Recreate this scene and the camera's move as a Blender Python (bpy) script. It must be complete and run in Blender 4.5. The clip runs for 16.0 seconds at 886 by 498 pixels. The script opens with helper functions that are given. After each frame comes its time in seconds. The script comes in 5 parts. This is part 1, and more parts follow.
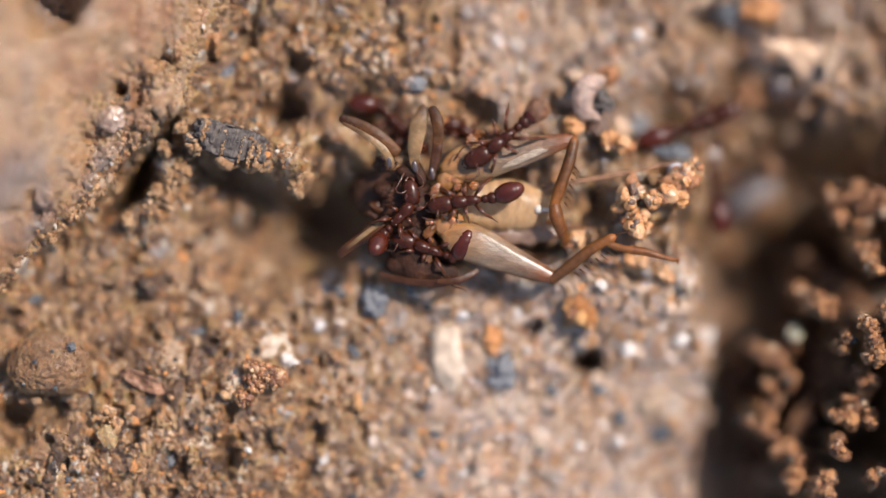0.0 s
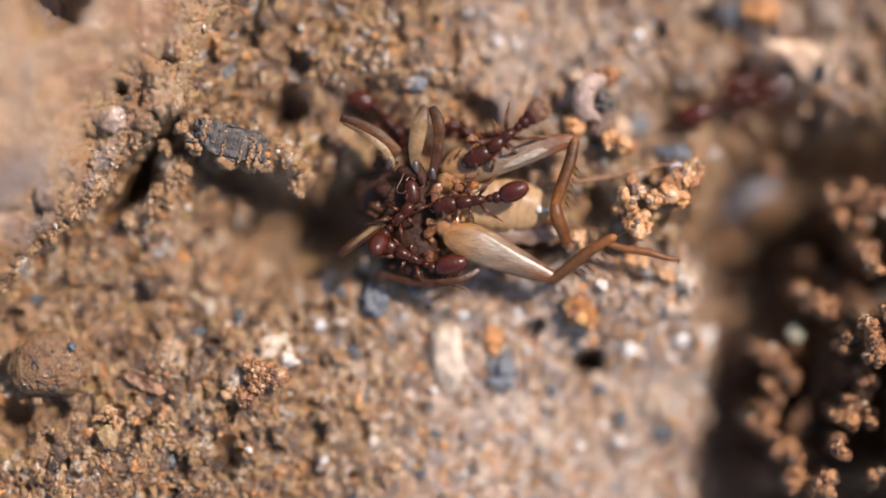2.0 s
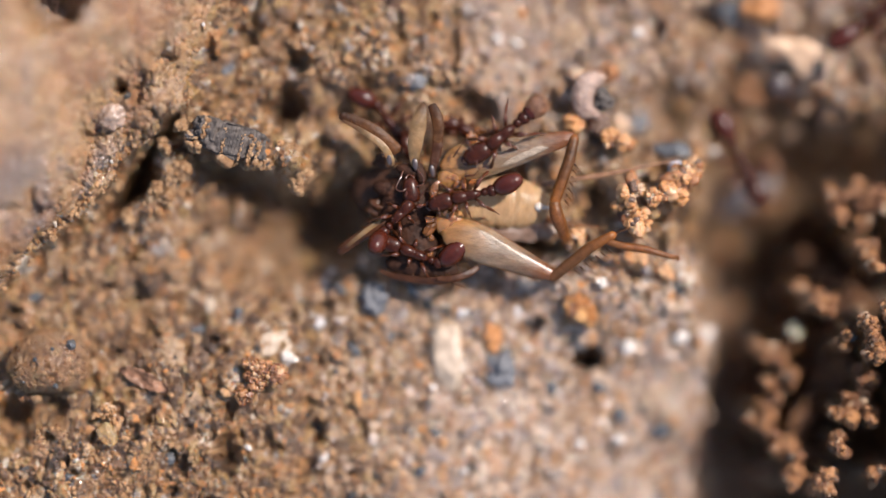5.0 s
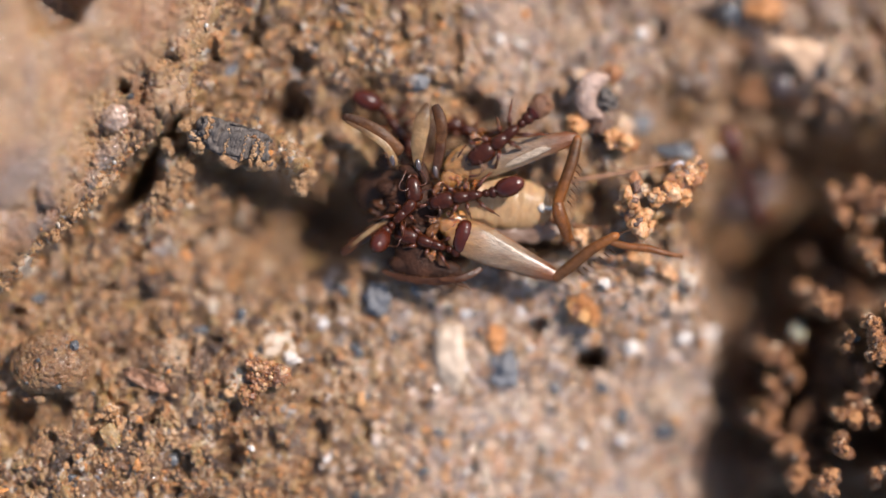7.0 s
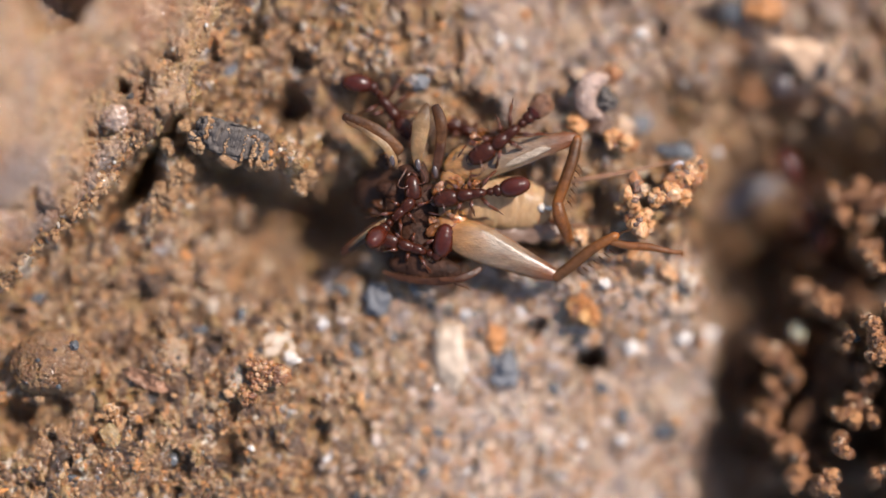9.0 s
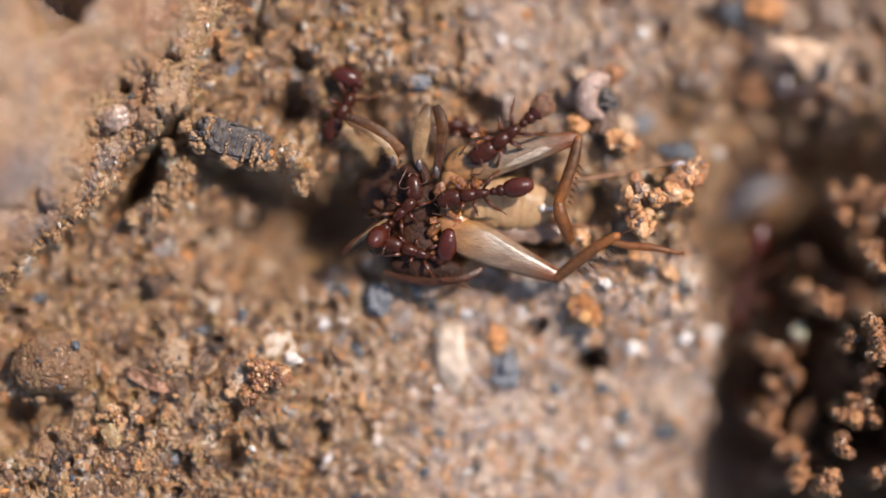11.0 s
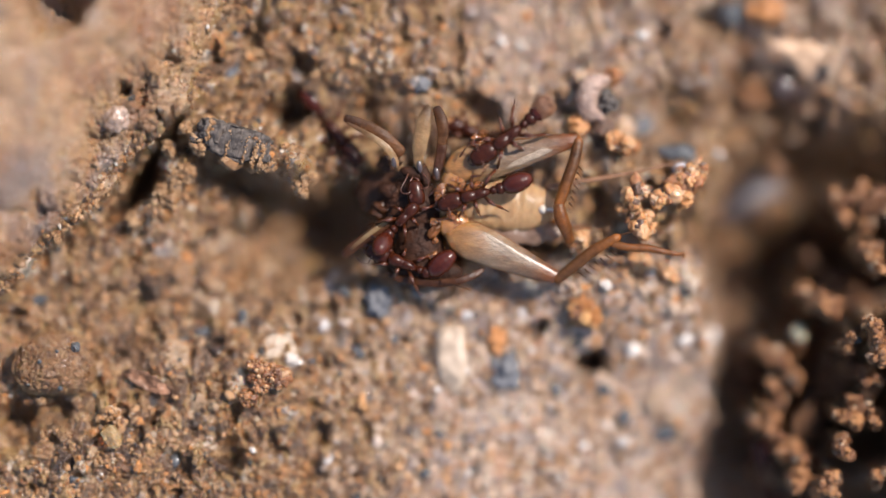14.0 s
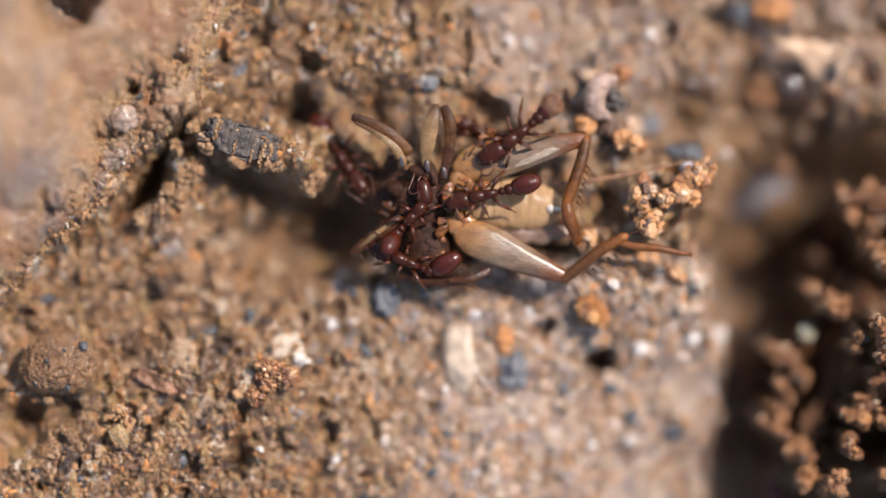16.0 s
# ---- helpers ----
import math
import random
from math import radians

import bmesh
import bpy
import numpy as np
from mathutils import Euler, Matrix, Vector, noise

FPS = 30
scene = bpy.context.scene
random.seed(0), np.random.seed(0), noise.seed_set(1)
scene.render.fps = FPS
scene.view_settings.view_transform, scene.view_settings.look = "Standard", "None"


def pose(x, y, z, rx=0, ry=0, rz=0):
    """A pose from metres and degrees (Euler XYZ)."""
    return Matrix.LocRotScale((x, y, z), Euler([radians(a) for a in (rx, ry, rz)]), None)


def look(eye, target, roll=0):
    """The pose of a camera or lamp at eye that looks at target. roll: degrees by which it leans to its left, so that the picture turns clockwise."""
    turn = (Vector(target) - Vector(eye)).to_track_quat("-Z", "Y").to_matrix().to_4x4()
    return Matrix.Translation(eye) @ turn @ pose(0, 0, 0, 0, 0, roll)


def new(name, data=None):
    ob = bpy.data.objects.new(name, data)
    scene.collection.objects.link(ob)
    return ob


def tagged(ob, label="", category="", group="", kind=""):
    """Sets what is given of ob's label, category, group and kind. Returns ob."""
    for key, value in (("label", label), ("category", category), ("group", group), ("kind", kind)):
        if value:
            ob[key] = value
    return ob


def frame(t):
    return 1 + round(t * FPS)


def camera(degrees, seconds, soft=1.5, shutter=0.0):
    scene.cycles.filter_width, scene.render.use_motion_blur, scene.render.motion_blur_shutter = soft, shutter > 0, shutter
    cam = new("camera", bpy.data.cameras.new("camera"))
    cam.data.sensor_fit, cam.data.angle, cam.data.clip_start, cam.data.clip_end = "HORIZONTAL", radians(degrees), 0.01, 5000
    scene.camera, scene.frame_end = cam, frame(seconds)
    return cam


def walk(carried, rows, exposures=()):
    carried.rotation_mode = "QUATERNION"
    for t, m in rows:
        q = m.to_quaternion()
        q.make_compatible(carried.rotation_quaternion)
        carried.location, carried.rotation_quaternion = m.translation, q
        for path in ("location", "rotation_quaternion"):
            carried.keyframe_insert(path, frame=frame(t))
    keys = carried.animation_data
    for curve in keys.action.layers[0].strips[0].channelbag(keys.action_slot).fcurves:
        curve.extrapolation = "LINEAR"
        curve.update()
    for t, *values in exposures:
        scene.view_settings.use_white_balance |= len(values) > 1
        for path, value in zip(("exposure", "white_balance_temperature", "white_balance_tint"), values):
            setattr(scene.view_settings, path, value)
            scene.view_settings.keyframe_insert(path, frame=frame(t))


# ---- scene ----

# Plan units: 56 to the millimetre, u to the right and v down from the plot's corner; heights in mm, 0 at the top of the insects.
MM = 0.001
EYE = 160.0


def at(u, v, z=0.0):
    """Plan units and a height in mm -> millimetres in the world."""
    k = (1 - z / EYE) / 56
    return Vector(((u - 784) * k, (441 - v) * k, z))


# ---- camera: a macro lens straight above the soil, drifting by fractions of a millimetre ----
cam = camera(10.0, 16.0, soft=1.5)
cam.data.dof.use_dof = True
cam.data.dof.focus_distance = (EYE - 0.1) * MM
cam.data.dof.aperture_fstop = 7.6
DRIFT = [(0, 0, 0), (0.5, 2.9, -4.3), (1, 1.5, -3.1), (1.5, 1.4, -1.6), (2, 1.2, -0.1), (2.5, -0.1, -1), (3, -1.8, -1.3), (3.5, -0.6, -1.6), (4, -0.1, -3),
         (6.5, 3.9, -4.6), (7, 5.8, -3), (7.5, 5.4, -3), (8, 5.8, -3), (8.5, 4.5, -1.3), (9, 5.5, -3), (11.5, 7.4, -2.4), (12, 6.4, 0), (12.5, 7, 0),
         (13, 8.4, -1.4), (13.5, 7.6, 0), (14, 8, 0), (14.5, 8.3, -1.7), (15, 13.3, -0.5), (15.5, 18.1, 1.2), (16, 21.5, -1.5)]
walk(cam, [(t, pose(-a / 56 * MM, b / 56 * MM, EYE * MM)) for t, a, b in DRIFT], exposures=[(0, 0.90), (16, 0.85)])

# ---- sun and sky ----
SUN_AZ, SUN_EL = radians(37), radians(51)   # the sun stands to the upper right of the plot
sun = new("sun", bpy.data.lights.new("sun", "SUN"))
sun.data.energy, sun.data.angle, sun.data.color = 4.4, radians(0.8), (1.0, 0.916, 0.858)
to_sun = Vector((math.cos(SUN_AZ) * math.cos(SUN_EL), math.sin(SUN_AZ) * math.cos(SUN_EL), math.sin(SUN_EL)))
sun.matrix_world = look(to_sun * 2, (0, 0, 0))
world = bpy.data.worlds.new("sky")
scene.world = world
world.use_nodes = True
sky = world.node_tree.nodes.new("ShaderNodeTexSky")
sky.dust_density, sky.ozone_density = 1.3, 1.1
sky.sky_type, sky.sun_disc, sky.sun_elevation, sky.sun_rotation = "NISHITA", False, SUN_EL, math.pi / 2 - SUN_AZ
world.node_tree.links.new(sky.outputs[0], world.node_tree.nodes["Background"].inputs[0])
world.node_tree.nodes["Background"].inputs[1].default_value = 0.15


# ---- materials ----
class Nodes:
    def __init__(self, name, rough, spec=0.5):
        self.m = bpy.data.materials.new(name)
        self.m.use_nodes = True
        self.t = self.m.node_tree
        self.b = self.t.nodes["Principled BSDF"]
        self.b.inputs["Roughness"].default_value = rough
        self.b.inputs["Specular IOR Level"].default_value = spec
        geo = self.t.nodes.new("ShaderNodeTexCoord")
        self.pos = geo.outputs["Object"]

    def link(self, a, b):
        self.t.links.new(a, b)

    def noise(self, per_mm, detail=3.0, rough=0.6, stretch=None):
        n = self.t.nodes.new("ShaderNodeTexNoise")
        n.inputs["Scale"].default_value = per_mm * 1000
        n.inputs["Detail"].default_value, n.inputs["Roughness"].default_value = detail, rough
        src = self.pos
        if stretch:
            k = self.t.nodes.new("ShaderNodeMapping")
            k.inputs["Scale"].default_value = stretch
            self.link(self.pos, k.inputs[0])
            src = k.outputs[0]
        self.link(src, n.inputs["Vector"])
        return n.outputs["Fac"]

    def ramp(self, fac, stops, constant=False):
        n = self.t.nodes.new("ShaderNodeValToRGB")
        e = n.color_ramp.elements
        n.color_ramp.interpolation = "CONSTANT" if constant else "LINEAR"
        while len(e) < len(stops):
            e.new(0.5)
        for el, (p, c) in zip(e, stops):
            el.position, el.color = p, (*c, 1) if len(c) == 3 else c
        self.link(fac, n.inputs[0])
        return n.outputs[0]

    def mix(self, fac, a, b, how="MIX"):
        n = self.t.nodes.new("ShaderNodeMix")
        n.data_type, n.blend_type = "RGBA", how
        for sock, val in ((n.inputs[0], fac), (n.inputs[6], a), (n.inputs[7], b)):
            if isinstance(val, (int, float)):
                sock.default_value = val
            elif isinstance(val, tuple):
                sock.default_value = (*val, 1)
            else:
                self.link(val, sock)
        return n.outputs[2]

    def colour(self, c):
        if isinstance(c, tuple):
            self.b.inputs["Base Color"].default_value = (*c, 1)
        else:
            self.link(c, self.b.inputs["Base Color"])

    def bump(self, fac, mm, strength=1.0, after=None):
        n = self.t.nodes.new("ShaderNodeBump")
        n.inputs["Distance"].default_value, n.inputs["Strength"].default_value = mm * MM, strength
        self.link(fac, n.inputs["Height"])
        if after is not None:
            self.link(after, n.inputs["Normal"])
        self.link(n.outputs[0], self.b.inputs["Normal"])
        return n.outputs[0]

    def film(self, fac, mm):
        """The skin of water or wax over the surface, smoother than what lies under it."""
        n = self.t.nodes.new("ShaderNodeBump")
        n.inputs["Distance"].default_value = mm * MM
        self.link(fac, n.inputs["Height"])
        self.link(n.outputs[0], self.b.inputs["Coat Normal"])

    def random_island(self):
        return self.t.nodes.new("ShaderNodeNewGeometry").outputs["Random Per Island"]

    def rough(self, fac, lo, hi):
        self.link(self.ramp(fac, [(0.3, (lo,) * 3), (0.7, (hi,) * 3)]), self.b.inputs["Roughness"])


def g(v):
    return (v, v, v)


BROWN, TAN, ORANGE, PALE, SLATE = (0.21, 0.100, 0.044), (0.48, 0.263, 0.125), (0.51, 0.215, 0.068), (0.62, 0.51, 0.40), (0.050, 0.049, 0.048)


def soil_material(name, light=1.0, calm=0.0, grains=True, palette=(BROWN, TAN, ORANGE), relief=1.0, gloss=1.0):
    """Damp soil: every grain of the relief has a tint of its own, over patches at three scales."""
    m = Nodes(name, 0.6, 0.5)
    b, t, o = [tuple(min(c * light, 0.8) for c in k) for k in palette]
    # wobble the coordinates so that no patch is round
    wob = m.t.nodes.new("ShaderNodeTexNoise")
    wob.inputs["Scale"].default_value, wob.inputs["Detail"].default_value = 5000, 3
    m.link(m.pos, wob.inputs["Vector"])
    add = m.t.nodes.new("ShaderNodeVectorMath")
    add.operation = "MULTIPLY_ADD"
    add.inputs[1].default_value = (0.22 * MM,) * 3
    m.link(wob.outputs["Color"], add.inputs[0])
    m.link(m.pos, add.inputs[2])
    m.pos = add.outputs[0]
    broad, patch, fine = m.noise(0.3, 4, 0.6), m.noise(1.3, 4, 0.65), m.noise(4.5, 6, 0.75)
    base = m.ramp(fine, [(0.28, tuple(c * (0.5 + 0.4 * calm) for c in b)), (0.42, b), (0.55, t), (0.70, tuple(min(c * 1.4, 0.85) for c in t))])
    base = m.mix(m.ramp(patch, [(0.46, g(0)), (0.63, g(0.75))]), base, o)
    base = m.mix(m.ramp(m.noise(0.9, 4, 0.6), [(0.56, g(0)), (0.70, g(0.5))]), base, tuple(c * light for c in (0.50, 0.375, 0.29)))
    base = m.mix(m.ramp(broad, [(0.35, g(0.4)), (0.6, g(0))]), base, b)
    ochre = tuple(min(c * light, 0.8) for c in (0.49, 0.285, 0.105))
    base = m.mix(m.ramp(m.noise(2.1, 4, 0.65), [(0.51, g(0)), (0.66, g(0.7))]), base, ochre)
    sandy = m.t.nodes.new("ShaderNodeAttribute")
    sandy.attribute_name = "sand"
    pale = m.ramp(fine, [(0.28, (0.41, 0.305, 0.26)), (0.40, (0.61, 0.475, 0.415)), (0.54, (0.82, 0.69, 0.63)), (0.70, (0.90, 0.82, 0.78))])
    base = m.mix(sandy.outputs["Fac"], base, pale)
    if grains:
        tint = m.t.nodes.new("ShaderNodeAttribute")
        tint.attribute_name = "grain"
        own = m.ramp(tint.outputs["Fac"], [(0.0, SLATE), (0.02, (0.11, 0.10, 0.095)), (0.035, tuple(c * 0.45 for c in b)), (0.15, b), (0.36, TAN), (0.50, (0.50, 0.30, 0.115)), (0.66, (0.53, 0.235, 0.078)), (0.75, (0.64, 0.42, 0.25)),
                                           (0.92, (0.74, 0.60, 0.46)), (0.97, (0.44, 0.37, 0.33))], constant=True)
        strong = m.ramp(tint.outputs["Fac"], [(0.0, g(0.9)), (0.035, g(0.8)), (0.15, g(0.6)), (0.50, g(0.7)), (0.66, g(0.8)), (0.75, g(0.75)), (0.92, g(0.85))], constant=True)
        base = m.mix(strong, base, own)
    if calm > 0.8:
        base = m.mix(m.ramp(m.noise(0.5, 3, 0.5, (1.5, 0.7, 1)), [(0.50, g(0)), (0.62, g(0.8))]), base, (0.30, 0.135, 0.058))
        base = m.mix(m.ramp(m.noise(0.36, 3, 0.5, (1.6, 0.6, 1)), [(0.50, g(0)), (0.64, g(0.75))]), base, (0.25, 0.19, 0.165))
    m.colour(base)
    m.b.inputs["Subsurface Weight"].default_value, m.b.inputs["Subsurface Scale"].default_value = 0.3, 0.12 * MM
    m.b.inputs["Subsurface Radius"].default_value = (1.0, 0.6, 0.35)
    m.rough(m.noise(2.2, 3), 0.2, 0.5)
    m.b.inputs["Coat Weight"].default_value, m.b.inputs["Coat Roughness"].default_value = gloss, 0.1
    first = m.bump(m.noise(7.0, 5, 0.7), 0.4 * relief, 1.0)
    m.bump(m.noise(26.0, 3, 0.6), 0.3 * relief, 1.0, first)
    m.film(m.noise(5.0, 3, 0.6), 0.07)
    return m.m


def grain_material(name, stops, rough=0.5, soft=0.0):
    """Grains with a tint each; soft: how waxy and rounded their surface is."""
    m = Nodes(name, rough)
    both = m.t.nodes.new("ShaderNodeMath")
    both.operation = "ADD"
    m.link(m.random_island(), both.inputs[0])
    m.link(m.t.nodes.new("ShaderNodeObjectInfo").outputs["Random"], both.inputs[1])
    wrap = m.t.nodes.new("ShaderNodeMath")
    wrap.operation = "FRACT"
    m.link(both.outputs[0], wrap.inputs[0])
    m.pos = m.t.nodes.new("ShaderNodeNewGeometry").outputs["Position"]
    tint = m.ramp(wrap.outputs[0], stops, constant=True)
    fine = m.ramp(m.noise(12, 4, 0.7), [(0.25, g(0.55)), (0.75, g(1.25))])
    m.colour(m.mix(1.0, tint, fine, "MULTIPLY"))
    m.rough(m.noise(6, 2), rough - 0.15, rough + 0.2)
    m.bump(m.noise(18 - 9 * soft, 4, 0.7), 0.1 - 0.05 * soft, 1.0)
    m.b.inputs["Subsurface Weight"].default_value, m.b.inputs["Subsurface Scale"].default_value = 0.5 * soft, 0.2 * MM
    m.b.inputs["Subsurface Radius"].default_value = (1.0, 0.55, 0.3)
    m.b.inputs["Coat Weight"].default_value, m.b.inputs["Coat Roughness"].default_value = 0.3 * soft, 0.15
    return m.m


SOIL = soil_material("damp_soil", 0.665, gloss=0.6)
CLOD = soil_material("pale_clod_soil", 0.95, 0.9, False, ((0.30, 0.158, 0.072), (0.48, 0.29, 0.150), (0.50, 0.245, 0.095)), 0.5, 0.6)
PELLET = soil_material("pellet_soil", 0.56, 0.4, False, ((0.30, 0.142, 0.060), (0.62, 0.32, 0.130), (0.60, 0.28, 0.10)), 0.6, 0.35)
GRAINS = grain_material("mixed_grains", [(0, SLATE), (0.02, (0.09, 0.075, 0.07)), (0.035, BROWN), (0.34, (0.31, 0.18, 0.09)), (0.52, TAN), (0.74, (0.37, 0.21, 0.10)),
                                         (0.86, ORANGE), (0.975, PALE), (0.995, (0.6, 0.54, 0.48))], 0.3)
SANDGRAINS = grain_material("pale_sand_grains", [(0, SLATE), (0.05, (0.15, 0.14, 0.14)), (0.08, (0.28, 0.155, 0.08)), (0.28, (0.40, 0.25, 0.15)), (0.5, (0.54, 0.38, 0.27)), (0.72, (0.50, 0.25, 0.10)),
                                                 (0.84, (0.62, 0.48, 0.39)), (0.985, (0.7, 0.64, 0.6))], 0.3)
CRUMB = grain_material("orange_crumbs", [(0, (0.36, 0.175, 0.068)), (0.3, (0.46, 0.25, 0.115)), (0.62, (0.54, 0.335, 0.185)), (0.88, (0.19, 0.09, 0.045)), (0.93, (0.60, 0.46, 0.34))], 0.33)
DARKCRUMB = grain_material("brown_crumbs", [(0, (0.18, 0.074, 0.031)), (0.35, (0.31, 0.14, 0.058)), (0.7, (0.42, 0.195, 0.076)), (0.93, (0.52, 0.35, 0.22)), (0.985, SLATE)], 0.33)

PALECRUMB = grain_material("pale_crumbs", [(0, (0.36, 0.20, 0.105)), (0.3, (0.47, 0.29, 0.175)), (0.7, (0.53, 0.35, 0.23)), (0.93, (0.26, 0.135, 0.07))], 0.35)
TANCRUMB = grain_material("tan_crust_crumbs", [(0, (0.28, 0.145, 0.064)), (0.3, (0.38, 0.22, 0.11)), (0.7, (0.46, 0.275, 0.14)), (0.95, (0.07, 0.055, 0.05))], 0.3)
WAXCRUMB = grain_material("waxy_orange_tan_crumbs", [(0, (0.40, 0.185, 0.066)), (0.3, (0.45, 0.245, 0.118)), (0.58, (0.27, 0.108, 0.036)), (0.74, (0.43, 0.29, 0.19)), (0.86, (0.10, 0.05, 0.028))], 0.4, 0.8)
AMBERCRUMB = grain_material("amber_brown_crumbs", [(0, (0.21, 0.085, 0.030)), (0.35, (0.27, 0.12, 0.043)), (0.65, (0.15, 0.058, 0.021)), (0.92, (0.34, 0.19, 0.09))], 0.3, 1.0)
# brown_crumbs darkened by about a third: the gap's shade put into the tints
SHADEDCRUMB = grain_material("shaded_crumbs", [(0, (0.12, 0.052, 0.023)), (0.35, (0.22, 0.098, 0.042)), (0.7, (0.30, 0.145, 0.062)), (0.93, (0.36, 0.22, 0.12)), (0.985, SLATE)], 0.33)


def plain(name, base, rough, dark=0.65, light=1.2, per_mm=6, bump=0.02, stretch=None, sss=0.0, coat=0.0, trans=0.0, spec=0.5, along=None, coat_rough=0.07):
    """A cuticle or a mineral: base colour with a two-scale mottle; along: colours from one end of a limb to the other."""
    m = Nodes(name, rough, spec)
    n = m.noise(per_mm, 4, 0.65, stretch)
    if along:
        way = m.t.nodes.new("ShaderNodeAttribute")
        way.attribute_name = "along"
        m.colour(m.mix(1.0, m.ramp(way.outputs["Fac"], along), m.ramp(n, [(0.28, g(dark)), (0.72, g(light))]), "MULTIPLY"))
    else:
        m.colour(m.ramp(n, [(0.28, tuple(c * dark for c in base)), (0.72, tuple(min(1, c * light) for c in base))]))
    m.bump(m.noise(per_mm * 2.5, 3, 0.6, stretch), bump * 2, 0.8)
    b = m.b
    b.inputs["Subsurface Weight"].default_value = sss
    b.inputs["Subsurface Radius"].default_value = (0.5, 0.28, 0.15)
    b.inputs["Subsurface Scale"].default_value = 0.5 * MM
    b.inputs["Coat Weight"].default_value, b.inputs["Coat Roughness"].default_value = coat, coat_rough
    b.inputs["Transmission Weight"].default_value = trans
    b.inputs["IOR"].default_value = 1.33 if 0.2 < trans < 0.7 else 1.5
    return m.m


ANT = plain("ant_cuticle", (0.027, 0.0062, 0.0025), 0.3, 0.45, 1.7, 9, 0.010, coat=0.3, spec=0.03, coat_rough=0.24)
ANT_GASTER = plain("ant_gaster_cuticle", (0.040, 0.0070, 0.0030), 0.25, 0.55, 1.4, 3, 0.003, coat=0.5, spec=0.02, coat_rough=0.25)
ANT_LEG = plain("ant_leg_cuticle", (0.075, 0.020, 0.007), 0.3, 0.6, 1.4, 6, 0.004, coat=0.6, trans=0.25)
FEELER = plain("antenna_cuticle", (0.07, 0.022, 0.009), 0.3, 0.6, 1.4, 6, 0.004, coat=0.45, trans=0.3)
ANT_PALE = plain("pale_gaster_tip", (0.21, 0.092, 0.045), 0.35, 0.35, 1.6, 5, 0.05, trans=0.5, coat=0.1)
HUSK = plain("cream_cuticle", (0.45, 0.275, 0.140), 0.4, 0.72, 1.18, 2.2, 0.016, (1.8, 0.8, 1), sss=0.3, coat=0.08, trans=0.4, spec=0.15, coat_rough=0.25)
FEMUR = plain("pale_femur_cuticle", (0.25, 0.18, 0.115), 0.38, 0.5, 1.3, 3.2, 0.022, (0.5, 1.2, 1.2), sss=0.3, coat=0.45, spec=0.25, trans=0.5, coat_rough=0.25,
              along=[(0.0, (0.48, 0.215, 0.062)), (0.2, (0.38, 0.20, 0.082)), (0.40, (0.305, 0.203, 0.128)), (0.72, (0.235, 0.140, 0.080)), (0.88, (0.20, 0.070, 0.021)), (1.0, (0.19, 0.06, 0.017))])
TIBIA = plain("amber_tibia_cuticle", (0.1, 0.04, 0.01), 0.34, 0.45, 1.4, 3.0, 0.02, coat=0.12, spec=0.25, trans=0.4,
              along=[(0.0, (0.26, 0.085, 0.020)), (0.16, (0.10, 0.042, 0.015)), (0.6, (0.115, 0.043, 0.012)), (1.0, (0.32, 0.105, 0.021))])
BLADE = plain("straw_cuticle", (0.2, 0.12, 0.05), 0.3, 0.5, 1.35, 2.5, 0.02, coat=0.1, trans=0.6, spec=0.3, sss=0.2,
              along=[(0.0, (0.08, 0.035, 0.014)), (0.2, (0.18, 0.095, 0.04)), (0.45, (0.38, 0.24, 0.12)), (0.8, (0.38, 0.225, 0.10)), (1.0, (0.16, 0.10, 0.06))])
SMOKY = plain("smoky_brown_cuticle", (0.085, 0.028, 0.008), 0.35, 0.4, 1.5, 3, 0.015, coat=0.08, spec=0.3, trans=0.6)
AMBER = plain("amber_cuticle", (0.25, 0.090, 0.022), 0.32, 0.4, 1.4, 4, 0.015, coat=0.12, spec=0.3, trans=0.65)
DARKLEG = plain("brown_leg_cuticle", (0.085, 0.030, 0.011), 0.42, 0.4, 1.6, 3, 0.02, spec=0.15, trans=0.4,
                along=[(0.0, (0.030, 0.011, 0.005)), (0.45, (0.075, 0.029, 0.010)), (1.0, (0.125, 0.050, 0.017))])
WING = plain("pinkish_wing_membrane", (0.30, 0.185, 0.13), 0.35, 0.6, 1.25, 3, 0.02, (1, 2, 2), trans=0.5, coat=0.2, coat_rough=0.25)
HONEY = plain("honey_cuticle", (0.50, 0.225, 0.068), 0.25, 0.6, 1.3, 3, 0.012, coat=1.0, coat_rough=0.1, trans=0.5, sss=0.2)
MEMBRANE = plain("torn_membrane", (0.62, 0.25, 0.08), 0.1, 0.4, 1.3, 4, 0.008, coat=0.3, trans=0.8, spec=0.5)
HEADBROWN = plain("dark_brown_cuticle", (0.028, 0.0115, 0.0055), 0.5, 0.35, 2.0, 2.5, 0.05, spec=0.2)
BLACK = plain("black_cuticle", (0.021, 0.0082, 0.0042), 0.55, 0.35, 2.2, 3, 0.04, spec=0.12)
SLATESTONE = plain("wet_slate_grain", (0.042, 0.043, 0.045), 0.3, 0.5, 1.6, 6, 0.03, coat=0.5)
ORANGECRUMB = grain_material("bright_orange_crumbs", [(0, (0.40, 0.155, 0.045)), (0.3, (0.50, 0.225, 0.075)), (0.62, (0.56, 0.29, 0.11)), (0.92, (0.20, 0.085, 0.04))], 0.33)
BLUESTONE = plain("slate_stone", (0.088, 0.086, 0.090), 0.45, 0.5, 1.6, 5, 0.03)
CREAMSTONE = plain("cream_stone", (0.335, 0.25, 0.178), 0.4, 0.7, 1.25, 2.5, 0.03)
